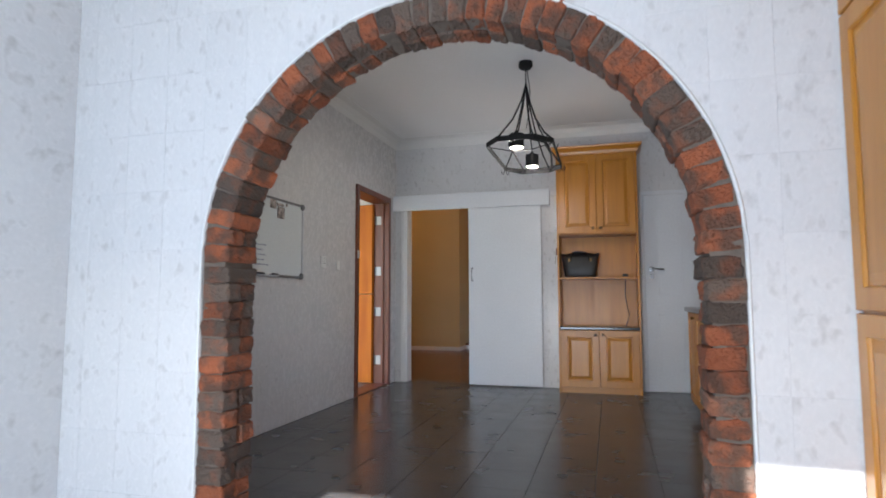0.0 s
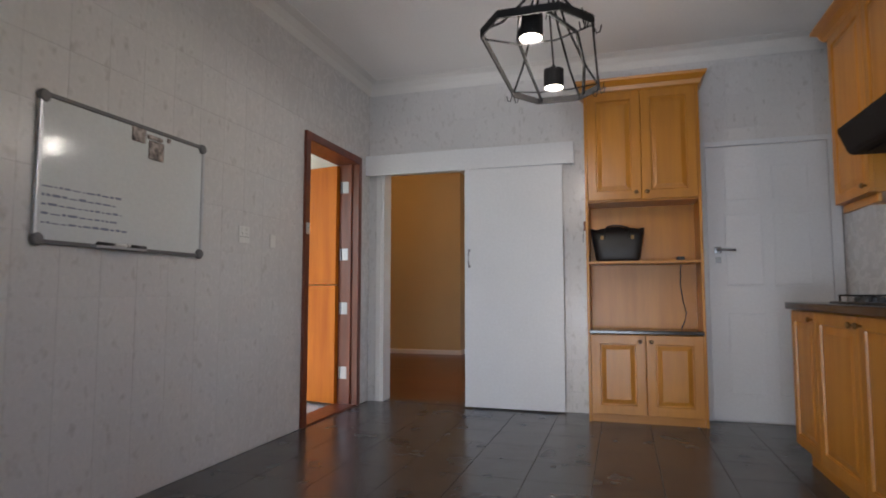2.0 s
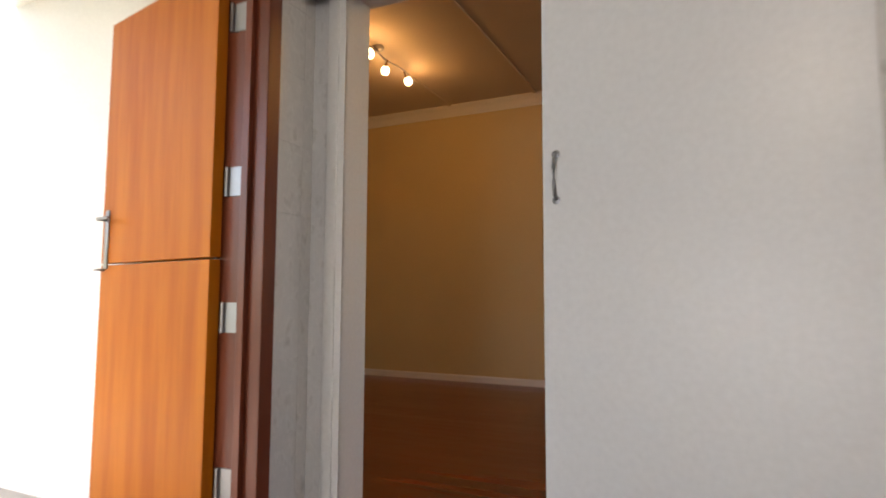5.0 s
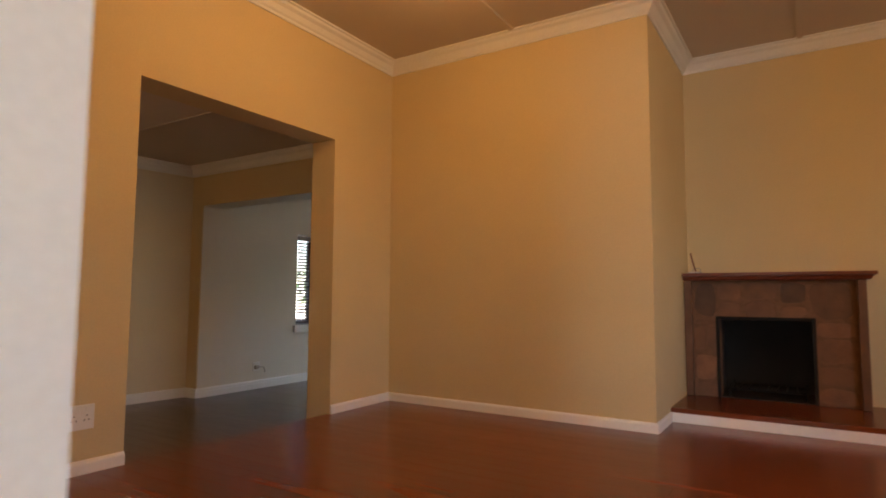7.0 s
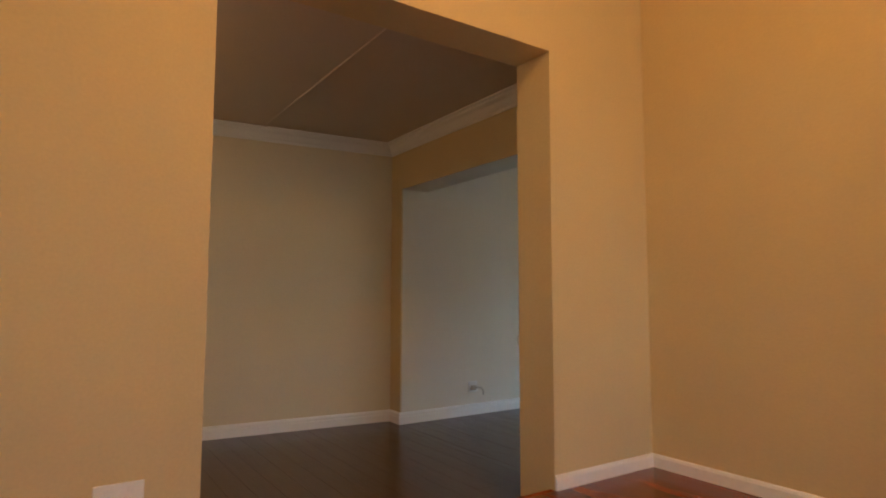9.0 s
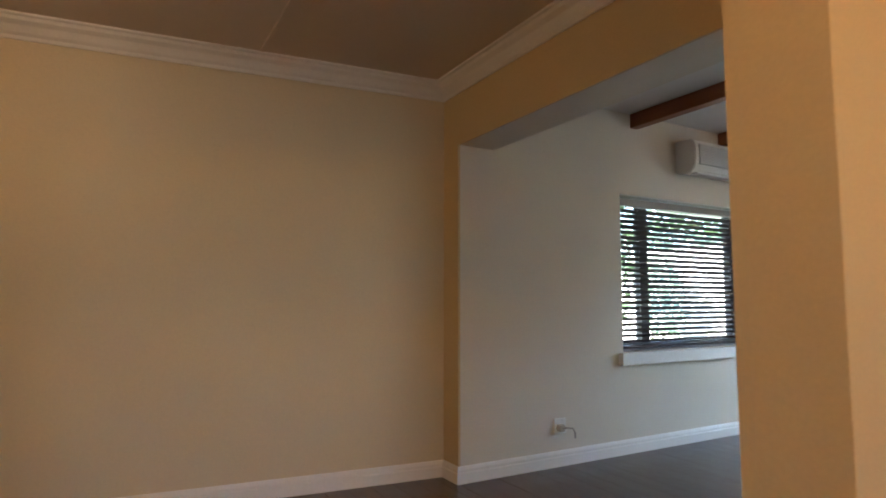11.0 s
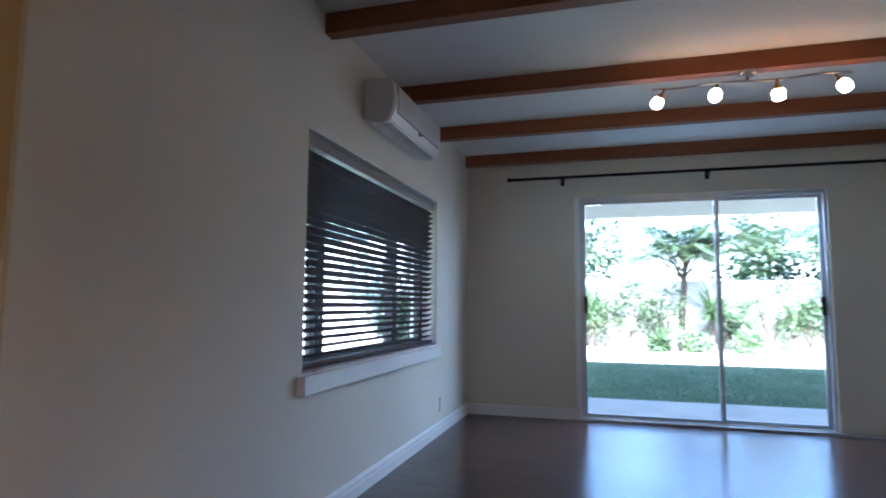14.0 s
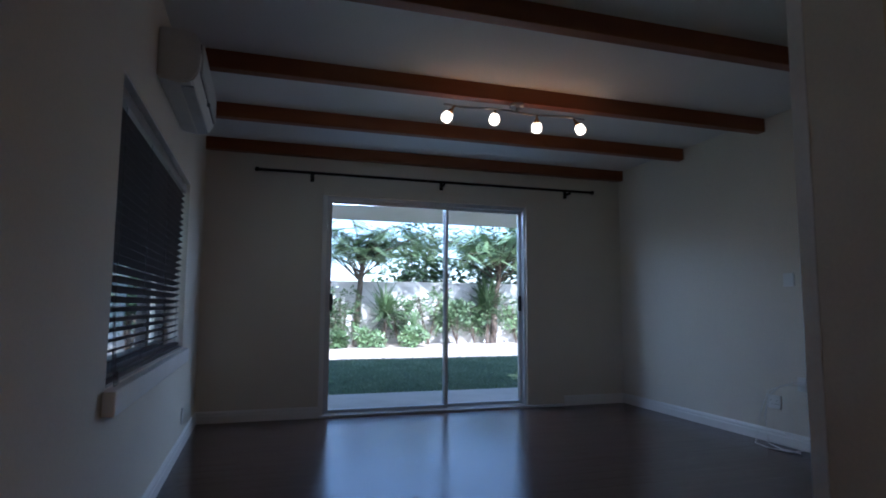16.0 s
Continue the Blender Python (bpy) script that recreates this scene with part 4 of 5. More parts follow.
xs = [0.06, 0.24, 0.42, 0.67, 0.86, FW - 0.06]
for x0, x1 in zip(xs, xs[1:]):
    if fr.random() < 0.5:
        stone(x0 + 0.005, x1 - 0.005, 0.63, 0.915)
    else:
        m = fr.uniform(0.73, 0.82)
        stone(x0 + 0.005, x1 - 0.005, 0.63, m), stone(x0 + 0.005, x1 - 0.005, m + 0.008, 0.915)
for x0, x1 in ((0.06, 0.24), (0.89, FW - 0.06)):
    z = 0.005
    while z < 0.58:
        h = min(fr.uniform(0.12, 0.24), 0.62 - z)
        if fr.random() < 0.35:
            m = x0 + (x1 - x0) * fr.uniform(0.4, 0.6)
            stone(x0 + 0.004, m - 0.004, z, z + h - 0.008), stone(m + 0.004, x1 - 0.004, z, z + h - 0.008)
        else:
            stone(x0 + 0.004, x1 - 0.004, z, z + h - 0.008)
        z += h
for a in ((0.205, 0.225, 0.19, 0.55, -0.02, 0.66), (0.905, 0.925, 0.19, 0.55, -0.02, 0.66), (0.205, 0.925, 0.551, 0.57, -0.02, 0.66), (0.205, 0.925, 0.19, 0.57, 0.661, 0.68)):
    part("firebox_lining", box(*a), SOOT, fp, "sooty black firebox lining")
part("firebox_floor", box(0.2, 0.93, 0.02, 0.55, -0.018, 0.003), SOOT, fp)
part("frame", slab("y", 0.0, 0.02, 0.225, 0.905, -0.002, 0.64, [(0.25, 0.88, -0.05, 0.615)]), IRON, fp, "slim dark metal trim")
grate = bmesh.new()
for k in range(9):
    tube([(0.3 + 0.066 * k, 0.12, 0.06), (0.3 + 0.066 * k, 0.42, 0.06)], 0.007, 6, bm=grate)
for y in (0.12, 0.42):
    tube([(0.28, y, 0.06), (0.85, y, 0.06)], 0.009, 6, bm=grate)
    for x in (0.3, 0.83):
        tube([(x, y, 0), (x, y, 0.1)], 0.009, 6, bm=grate)
part("grate", grate, IRON, fp, "black iron fire grate")
structure("floor_hearth", box(-1.78, DX1, 10.335, 11.2, -0.05, 0.098, 0.004), JARRAH, "raised wooden hearth platform")
structure("baseboard_hearth", box(-1.78, DX1, 10.318, 10.334, 0.0, 0.066, 0.003), WHITE, "white board along the raised hearth")
orn = thing("incense_holder", "small dish with an upright stick on the mantel shelf", "ornament", (-1.70, 11.03, 1.0855))
part("dish", lathe([(0.03, 0), (0.05, 0.008), (0.052, 0.014), (0.03, 0.01), (0.002, 0.008)], 16), WHITE_PLASTIC, orn, smooth=True)
part("stick", tube([(0.01, 0, 0.008), (-0.015, 0, 0.1), (-0.03, 0, 0.17)], 0.006, 8), MAHOGANY, orn)
part("wire", tube([(-0.03, 0.02, 0.01), (-0.01, 0.02, 0.04), (0.03, 0.01, 0.045), (0.05, 0, 0.012)], 0.003, 6), CHROME, orn)


def spot_rail(name, label, at, rz, spots, warm, energy, beads, glow=(0, 0, -0.175)):
    """A wall-to-wall rail along x with opal glass spots; the origin lies on the ceiling or beam above its middle."""
    s = thing(name, label, "lamp", at, "spot rails", rz)
    part("base", lathe([(0.05, 0.0), (0.05, -0.018), (0.042, -0.026), (0.002, -0.027)], 20), CHROME, s, "chrome ceiling rose", True)
    part("stem", tube([(0, 0, -0.02), (0, 0, -0.055)], 0.008, 8), CHROME, s)
    rail = [(-0.52 + 0.104 * k, 0.018 * math.sin(k * 1.25), -0.055) for k in range(11)]
    part("rail", tube(rail, 0.007, 8), CHROME, s, "slim chrome rail", True)
    m0 = pose(*at, 0, 0, rz)
    for (x, tilt, lean) in spots:
        mm = pose(x, 0, -0.06, tilt, lean, 0)
        neck = part("neck", lathe([(0.009, 0.005), (0.009, -0.025), (0.016, -0.03), (0.02, -0.05), (0.017, -0.055)], 14, m=mm), BRASS, s, "small brass neck", True)
        part("glass_shade", lathe([(0.017, -0.05), (0.03, -0.058), (0.036, -0.08), (0.034, -0.105), (0.024, -0.12), (0.002, -0.124)], 18, m=mm), OPAL, s, "lit opal glass shade", True)
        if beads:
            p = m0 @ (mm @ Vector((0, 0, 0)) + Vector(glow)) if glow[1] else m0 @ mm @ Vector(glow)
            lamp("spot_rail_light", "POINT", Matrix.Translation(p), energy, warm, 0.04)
    return s


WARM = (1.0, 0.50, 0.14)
FOUR = ((-0.45, 20, 30), (-0.16, -25, 15), (0.15, 20, -10), (0.44, -15, -25))
spot_rail("ceiling_spot_rail", "chrome ceiling rail with four lit opal spots", (-2.69, 8.2, DTOP), 90, FOUR, WARM, 0.96, True)
# Unseen second rail, added to light the fireplace recess warmly.
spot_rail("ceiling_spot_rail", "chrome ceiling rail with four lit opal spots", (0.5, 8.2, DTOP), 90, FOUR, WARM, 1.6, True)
spot_rail("ceiling_spot_rail", "chrome ceiling rail with four lit opal spots", (-5.35, 7.1, PTOP), 0, FOUR, (1.0, 0.52, 0.2), 0.22, True)
spot_rail("ceiling_spot_rail", "chrome rail with four lit opal spots under a beam", (-4.29, 12.315, 2.182), 0, FOUR, (1.0, 0.36, 0.06), 0.08, True, (0, -0.075, -0.085))
ds = socket_plate("wall_socket", "white double wall socket above the skirting", pose(DX0, 7.37, 0.28), 0.135, 0.122, 2)
tp = socket_plate("wall_socket", "white aerial socket plate with a black cable", pose(DX0, 7.12, 0.27), 0.13, 0.1, 0)
coil = [(0.012, 0, -0.005), (0.03, 0.002, -0.02), (0.03, -0.01, -0.08)]
for k in range(49):
    a = radians(90 + 30 * k)
    coil.append((0.03 + 0.0005 * k + 0.006 * math.sin(k * 0.9), 0.015 + (0.075 + 0.006 * math.sin(k * 0.37)) * math.cos(a), -0.172 + (0.068 + 0.006 * math.cos(k * 0.53)) * math.sin(a)))
coil += [(0.06, 0.05, -0.235), (0.075, 0.08, -0.25), (0.09, 0.095, -0.262)]
part("cable", tube(coil, 0.0045, 6), BLACK, tp, "coiled black aerial cable", True)

# ---- lounge ----
for k, y in enumerate((11.275, 12.315, 13.24, 14.2)):
    bm = box(LX0 - 0.02, LX1 + 0.02, y - 0.04, y + 0.04, 2.182, LTOP + 0.004, 0.006)
    tagged(obj("ceiling_beam", bm, BEAM), "stained pine ceiling beam across the white lounge ceiling", "beam", "ceiling beams")
ac = thing("air_conditioner", "white wall-mounted air conditioner above the window", "air conditioner", (LX0, 11.725, 1.868))
prof = [(0, 0.02), (0.10, 0.0), (0.155, 0.012), (0.185, 0.06), (0.19, 0.15), (0.18, 0.225), (0.155, 0.262), (0, 0.27)]
ab = bmesh.new()
a, b = [ab.verts.new((x, 0, z)) for x, z in prof], [ab.verts.new((x, 0.92, z)) for x, z in prof]
for k in range(len(prof)):
    j = (k + 1) % len(prof)
    ab.faces.new((a[k], a[j], b[j], b[k]))
ab.faces.new(a), ab.faces.new(b[::-1])
bmesh.ops.bevel(ab, geom=ab.edges[:], offset=0.008, segments=2, affect="EDGES")
part("body", ab, WHITE_PLASTIC, ac)
# Grey backing added so the gaps between the slats read as shaded grooves.
part("grille_back", box(0.17, 0.1905, 0.05, 0.87, 0.066, 0.222, 0.002), GREY_PLASTIC, ac, "grey backing plate added to darken the grille gaps")
for k in range(12):
    z = 0.068 + 0.0128 * k
    part("grille_slat", box(0.1895, 0.199, 0.04, 0.88, z, z + 0.0075, 0.001), WHITE_PLASTIC, ac)
part("air_flap", box(0.1, 0.16, 0.05, 0.87, -0.004, 0.006, 0.003), ALU, ac, "grey air outlet flap")
part("badge", box(0.184, 0.199, 0.44, 0.48, 0.045, 0.056), GREY_PLASTIC, ac)

win = tagged(thing("window_1", "wide window in a deep recess behind a dark blind", "window", (LX0 - 0.15, 11.105, 0.515)), kind="structure")
WW, WH = 2.10, 1.157
fm = bmesh.new()
for a in ((0, 0.05, 0, WH), (WW - 0.05, WW, 0, WH), (0.33, 0.42, 0.05, WH - 0.05), (1.43, 1.52, 0.05, WH - 0.05)):
    box(-0.03, 0.03, a[0], a[1], a[2], a[3], 0.004, fm)
for z in (0, WH - 0.05):
    box(-0.029, 0.029, 0.05, WW - 0.05, z, z + 0.05, 0.004, fm)
part("window_frame", fm, mat("bronze_frame", (0.05, 0.045, 0.045), 0.5), win, "dark bronze window frame")
for y0, y1 in ((0.05, 0.33), (0.42, 1.43), (1.52, WW - 0.05)):
    pn = part("pane", box(-0.003, 0.003, y0, y1, 0.05, WH - 0.05), PANE, win)
    pn.visible_shadow = False
part("window_sill", box(0.152, 0.195, -0.05, WW - 0.01, -0.092, -0.004, 0.006), WHITE, win, "white sill board under the window")
part("reveal_sill", box(0.034, 0.15, 0.002, WW - 0.002, 0.0, 0.012), mat("grey_recess_paint", (0.30, 0.28, 0.28), 0.5), win)
part("recess_head", box(0.034, 0.15, 0.002, WW - 0.002, WH - 0.012, WH - 0.002), WHITE, win)
bl = thing("venetian_blind", "dark wooden venetian blind with open slats", "blind", (LX0 - 0.05, 11.125, 0.53))
BWid = 2.06
part("head_rail", box(-0.03, 0.03, 0, BWid, 1.06, 1.115, 0.004), mat("grey_head_rail", (0.30, 0.27, 0.27), 0.45), bl, "grey-brown head rail")
part("bottom_rail", box(-0.026, 0.026, 0.005, BWid - 0.005, 0.004, 0.024, 0.004), SLAT, bl)
sm = box(-0.0245, 0.0245, 0.005, BWid - 0.005, -0.002, 0.002)
sl_me = bpy.data.meshes.new("slat")
sm.to_mesh(sl_me)
sm.free()
sl_me.materials.append(SLAT)
for k in range(25):
    s = new("slat", sl_me)
    s.parent = bl
    s.matrix_basis = pose(0, 0, 0.055 + 0.0405 * k, 0, -27 + 2 * math.sin(k * 1.7), 0)
for y in (0.18, 0.75, 1.31, 1.88):
    part("ladder_tape", merge(tube([(0.024, y, 0.01), (0.024, y, 1.07)], 0.0015, 5), tube([(-0.024, y, 0.01), (-0.024, y, 1.07)], 0.0015, 5)), BLACK, bl)
for y, n in ((0.03, 5), (0.06, 4)):
    part("pull_cord", tube([(0.03, y, 1.06), (0.034, y, 0.5), (0.06, y + 0.02, 0.02), (0.062, y + 0.05, -0.09), (0.06, y + 0.085, -0.06), (0.05, y + 0.09, 0.03)], 0.0018, 5), SLAT, bl)
for z in (0.28, 0.47, 0.62):
    part("toggle", lathe([(0.003, 0), (0.008, 0.006), (0.008, 0.025), (0.002, 0.03)], 10, m=pose(0.034, 0.03, z)), BLACK, bl)

ls = socket_plate("wall_socket", "white wall socket with a beige plug in it", pose(LX0, 10.50, 0.058), 0.1, 0.1, 2)
part("plug", merge(box(0.01, 0.05, -0.035, 0.01, -0.03, 0.015, 0.008), tube([(0.04, -0.02, -0.01), (0.07, 0.0, 0.0), (0.085, 0.04, -0.005), (0.085, 0.06, -0.035), (0.08, 0.065, -0.07)], 0.006, 8)), mat("beige_plastic", (0.46, 0.42, 0.36), 0.45, amount=0.2), ls, "beige plug with a short lead")
socket_plate("wall_socket", "slim white socket near the lounge corner", pose(LX0, 13.33, 0.03), 0.05, 0.11, 0)
e1 = socket_plate("wall_socket", "white wall socket with trailing white cables", pose(LX1, 12.31, 0.105, 0, 0, 180), 0.12, 0.1, 2)
e2 = socket_plate("wall_socket", "white aerial plate on the lounge wall", pose(LX1, 12.05, 0.262, 0, 0, 180), 0.1, 0.1, 0)
part("cable", tube([(0.012, 0.06, 0), (0.05, -0.02, 0.0), (0.09, -0.12, -0.02), (0.1, -0.22, -0.1), (0.1, -0.26, -0.25), (0.1, -0.24, -0.45), (0.14, -0.1, -0.456), (0.12, 0.05, -0.456)], 0.005, 6), WHITE_PLASTIC, e2, "white trailing cable")
part("cable", tube([(0.012, 0.05, 0.01), (0.06, -0.05, 0.01), (0.12, -0.2, -0.06), (0.13, -0.27, -0.22), (0.16, -0.3, -0.456), (0.2, -0.15, -0.456), (0.15, 0.0, -0.456), (0.1, 0.05, -0.44)], 0.004, 6), WHITE_PLASTIC, e2, "white trailing cable")
socket_plate("light_switch", "white light switch on the lounge wall", pose(LX1, 12.13, 1.016, 0, 0, 180), 0.09, 0.1, 0)

rod = thing("curtain_rod", "black metal curtain rod above the glass door", "curtain rod", (-5.983, 14.135, 2.018))
part("pole", tube([(0, 0, 0), (1.7, 0, 0), (3.395, 0, 0)], 0.013, 10), IRON, rod)
for x in (0, 3.395):
    part("finial", lathe([(0.013, -0.02), (0.02, -0.01), (0.02, 0.012), (0.006, 0.02)], 12, m=pose(x, 0, 0, 0, 90)), IRON, rod)
for x in (0.49, 1.75, 3.13):
    part("bracket", merge(box(x - 0.008, x + 0.008, -0.006, 0.11, -0.035, -0.012, 0.002), box(x - 0.018, x + 0.018, 0.1, 0.11, -0.06, 0.02, 0.002)), IRON, rod)

gd = tagged(thing("door_glass", "two-panel aluminium sliding glass door onto the garden", "door", (-5.345, 14.285, LOW)), kind="structure")
GW, GH = 2.03, 2.036
of = bmesh.new()
for a in ((0, 0.02, 0, GH), (GW - 0.02, GW, 0, GH)):
    box(a[0], a[1], -0.03, 0.07, a[2], a[3], 0.003, of)
box(0.02, GW - 0.02, -0.03, 0.07, GH - 0.035, GH, 0.003, of)
box(0.02, GW - 0.02, -0.03, 0.07, 0.0, 0.028, 0.003, of)
part("frame", of, ALU, gd)
for k, (x0, x1, y) in enumerate(((0.02, 1.20, -0.012), (1.165, GW - 0.02, 0.03))):
    st = bmesh.new()
    for u in (x0, x1 - 0.03):
        box(u, u + 0.03, y, y + 0.03, 0.03, GH - 0.036, 0.003, st)
    for z in (0.03, GH - 0.064):
        box(x0 + 0.03, x1 - 0.03, y + 0.001, y + 0.029, z, z + 0.03, 0.003, st)
    ps = part("sash", st, ALU, gd, "slim aluminium sash")
    pn = part("pane", box(x0 + 0.03, x1 - 0.03, y + 0.012, y + 0.018, 0.06, GH - 0.064), PANE, ps)
    pn.visible_shadow = False
    hx = 0.052 if k == 0 else GW - 0.052
    part("handle", merge(box(hx - 0.015, hx + 0.015, y - 0.04, y - 0.02, 0.96, 1.12, 0.006), box(hx - 0.01, hx + 0.01, y - 0.02, y, 0.98, 1.1)), BLACK, ps, "black pull handle")
structure("trim_glass_door_panel", box(-3.313, -2.90, 14.232, 14.244, LOW + 0.03, 1.92, 0.004), PALE, "white panel beside the glass door")
structure("trim_glass_door_head", box(-5.39, -3.315, 14.229, 14.244, 1.838, 1.92, 0.003), PALE, "white architrave over the glass door")
structure("trim_glass_door_left", box(-5.39, -5.347, 14.229, 14.244, LOW, 1.837, 0.003), WHITE, "white architrave of the glass door")
structure("trim_glass_door_sill", box(-5.385, -2.90, 14.205, 14.255, LOW - 0.002, LOW + 0.022, 0.004), ALU, "aluminium door sill")

# ---- garden ----
GZ = -0.30
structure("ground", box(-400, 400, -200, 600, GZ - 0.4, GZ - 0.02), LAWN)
structure("pavement_patio", box(-9, 2, 14.465, 16.08, GZ - 0.2, GZ + 0.03, 0.01), CONCRETE, "pale concrete patio slab")
structure("ceiling_patio", box(-9, 2, 14.465, 17.7, 2.13, 2.2), WHITE, "white boarded patio roof")
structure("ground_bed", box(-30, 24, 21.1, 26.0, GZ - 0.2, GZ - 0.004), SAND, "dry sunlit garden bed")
gw = structure("wall_garden", box(-30, 24, 26.0, 26.25, GZ - 0.2, 1.54, 0.01), GARDEN_WALL, "white garden wall with grey blotches")
structure("ground_side_yard", box(-14, -6.85, 10.0, 19.5, GZ - 0.2, GZ - 0.01), LAWN, "dark ground of the side yard")
structure("wall_side_yard", box(-14, -9.0, 19.5, 19.7, GZ - 0.2, 2.1, 0.01), GARDEN_WALL, "white boundary wall beside the house")


def quads(name, rows, material, parent=None, kind=""):
    """One mesh of narrow leaves: rows of base, tip and half width vectors."""
    vs, fs = [], []
    for base, tip, side in rows:
        mid = base.lerp(tip, 0.45)
        n = len(vs)
        vs += [base, mid + side, tip, mid - side]
        fs.append((n, n + 1, n + 2, n + 3))
    me = bpy.data.meshes.new(name)
    me.from_pydata(vs, [], fs)
    me.materials.append(material)
    ob = new(name, me)
    if parent:
        ob.parent = parent
    return ob


gr = random.Random(11)


def grass():
    rows = []
    for _ in range(30000):
        x, y = gr.uniform(-9.5, 1.0), 16.05 + 5.05 * gr.random()
        p = Vector((x, y, GZ - 0.02))
        d = Vector((gr.uniform(-0.03, 0.03), gr.uniform(-0.03, 0.03), gr.uniform(0.025, 0.055)))
        s = Vector((gr.uniform(-1, 1), gr.uniform(-1, 1), 0)).normalized() * 0.006
        rows.append((p, p + d, s))
    return tagged(quads("lawn_grass", rows, GRASS), "short green lawn in the shade of the house", "grass", kind="stuff")


grass()


def spiky_plant(at, h, n, name="yucca", label="spiky green yucca in the garden bed"):
    t = thing(name, label, "plant", at)
    part("trunk", tube([(0, 0, 0), (0.02, 0, h * 0.3), (0, 0.02, h * 0.5)], 0.06, 8, taper=0.7), BARK, t)
    rows = []
    for k in range(n):
        a, e = gr.uniform(0, 6.283), gr.uniform(-0.35, 1.35)
        d = Vector((math.cos(a) * math.cos(e), math.sin(a) * math.cos(e), math.sin(e)))
        base = Vector((0, 0, h * gr.uniform(0.35, 0.55)))
        L = h * gr.uniform(0.35, 0.55)
        side = d.cross(Vector((0, 0, 1))).normalized() * 0.022
        mid = base + d * L * 0.6
        tip = base + d * L - Vector((0, 0, 0.12 * L))
        rows += [(base, mid, side), (base + d * L * 0.3, tip, side)]
    quads("crown", rows, LEAF if gr.random() < 0.6 else LEAF_PALE, t)
    return t


def shrub(at, r, h, n, material, name="shrub", label="dense green shrub in front of the garden wall"):
    t = thing(name, label, "shrub", at)
    st = bmesh.new()
    for k in range(5):
        a = gr.uniform(0, 6.283)
        tube([(0, 0, 0), (math.cos(a) * r * 0.3, math.sin(a) * r * 0.3, h * 0.4), (math.cos(a) * r * 0.6, math.sin(a) * r * 0.6, h * 0.8)], 0.025, 6, taper=0.4, bm=st)
    part("stem", st, BARK, t)
    lobes = [Vector((gr.uniform(-r, r) * 0.6, gr.uniform(-r, r) * 0.5, h * gr.uniform(0.3, 0.85))) for _ in range(7)]
    rows = []
    for _ in range(n):
        c = gr.choice(lobes)
        v = Vector((gr.gauss(0, 1), gr.gauss(0, 1), gr.gauss(0, 1))).normalized() * r * 0.45 * gr.uniform(0.5, 1.05)
        p = c + v
        if p.z < 0.02:
            continue
        d = (v.normalized() + Vector((gr.uniform(-1, 1), gr.uniform(-1, 1), gr.uniform(-0.8, 0.6)))).normalized() * gr.uniform(0.08, 0.16) * (1 if r < 1.5 else 2.2)
        rows.append((p, p + d, d.cross(Vector((gr.uniform(-1, 1), gr.uniform(-1, 1), 1))).normalized() * (0.03 if r < 1.5 else 0.07)))
    quads("foliage", rows, material, t)
    return t


def feather_tree(at, h, spread, n, label):
    """A tree with fern-like leaves on drooping twigs."""
    t = thing("tree", label, "tree", at)
    lean = gr.uniform(-0.3, 0.3)
    part("trunk", tube([(0, 0, 0), (lean * 0.3, 0.05, h * 0.3), (lean * 0.8, 0.0, h * 0.55), (lean, 0, h * 0.72)], 0.11, 9, taper=0.5), BARK, t)
    rows, limbs = [], bmesh.new()
    for k in range(n):
        a = gr.uniform(0, 6.283)
        rad = spread * gr.uniform(0.15, 1)
        tip = Vector((lean + math.cos(a) * rad, math.sin(a) * rad * 0.8, h * gr.uniform(0.8, 1.08) - 0.14 * rad))
        root = Vector((lean * gr.uniform(0.6, 1), 0, h * gr.uniform(0.5, 0.7)))
        mid = root.lerp(tip, 0.5) + Vector((0, 0, 0.25))
        if k % 3 == 0:
            tube([root, mid, tip], 0.03, 5, taper=0.3, bm=limbs)
        for f in range(5):
            b = mid.lerp(tip, gr.uniform(0, 1))
            fa = gr.uniform(0, 6.283)
            fd = Vector((math.cos(fa), math.sin(fa), gr.uniform(-0.45, 0.1))).normalized()
            L = gr.uniform(0.5, 0.85)
            side = fd.cross(Vector((0, 0, 1))).normalized()
            for q in range(13):
                u = (q + 1) / 13
                p = b + fd * L * u - Vector((0, 0, 0.16 * u * u))
                ll = 0.24 * math.sin(math.pi * (0.15 + 0.8 * u)) + 0.03
                for sg in (-1, 1):
                    d = (side * sg + fd * 0.4 - Vector((0, 0, 0.18))).normalized() * ll
                    rows.append((p, p + d, fd * 0.027))
    part("limb", limbs, BARK, t)
    quads("crown", rows, LEAF_PALE, t)
    return t


for x, y, h, n in ((-2.62, 24.8, 2.0, 210), (0.72, 25.5, 2.4, 240), (-5.6, 25.2, 1.9, 150), (-0.7, 25.3, 1.5, 90), (-1.7, 25.0, 1.1, 70)):
    spiky_plant((x, y, GZ), h, n)
for k, (x, y, r_, h) in enumerate(((-3.7, 25.4, 0.75, 1.6), (-4.7, 25.3, 0.9, 1.75), (-5.9, 25.4, 0.9, 1.7), (-1.15, 25.5, 0.7, 1.75), (-0.25, 25.5, 0.6, 1.35), (-2.0, 25.6, 0.6, 1.3), (0.35, 25.6, 0.6, 1.2), (-7.2, 25.3, 1.0, 1.8), (-8.8, 25.2, 1.1, 1.9), (2.9, 25.4, 0.8, 1.5), (4.4, 25.4, 1.0, 1.7), (-3.1, 24.5, 0.4, 0.45), (-1.9, 24.4, 0.4, 0.5), (-3.9, 24.4, 0.35, 0.4), (1.75, 25.65, 0.6, 1.5))):
    shrub((x, y, GZ), r_, h, 900, LEAF_PALE if k in (3, 4, 6, 11, 12, 14) else LEAF)
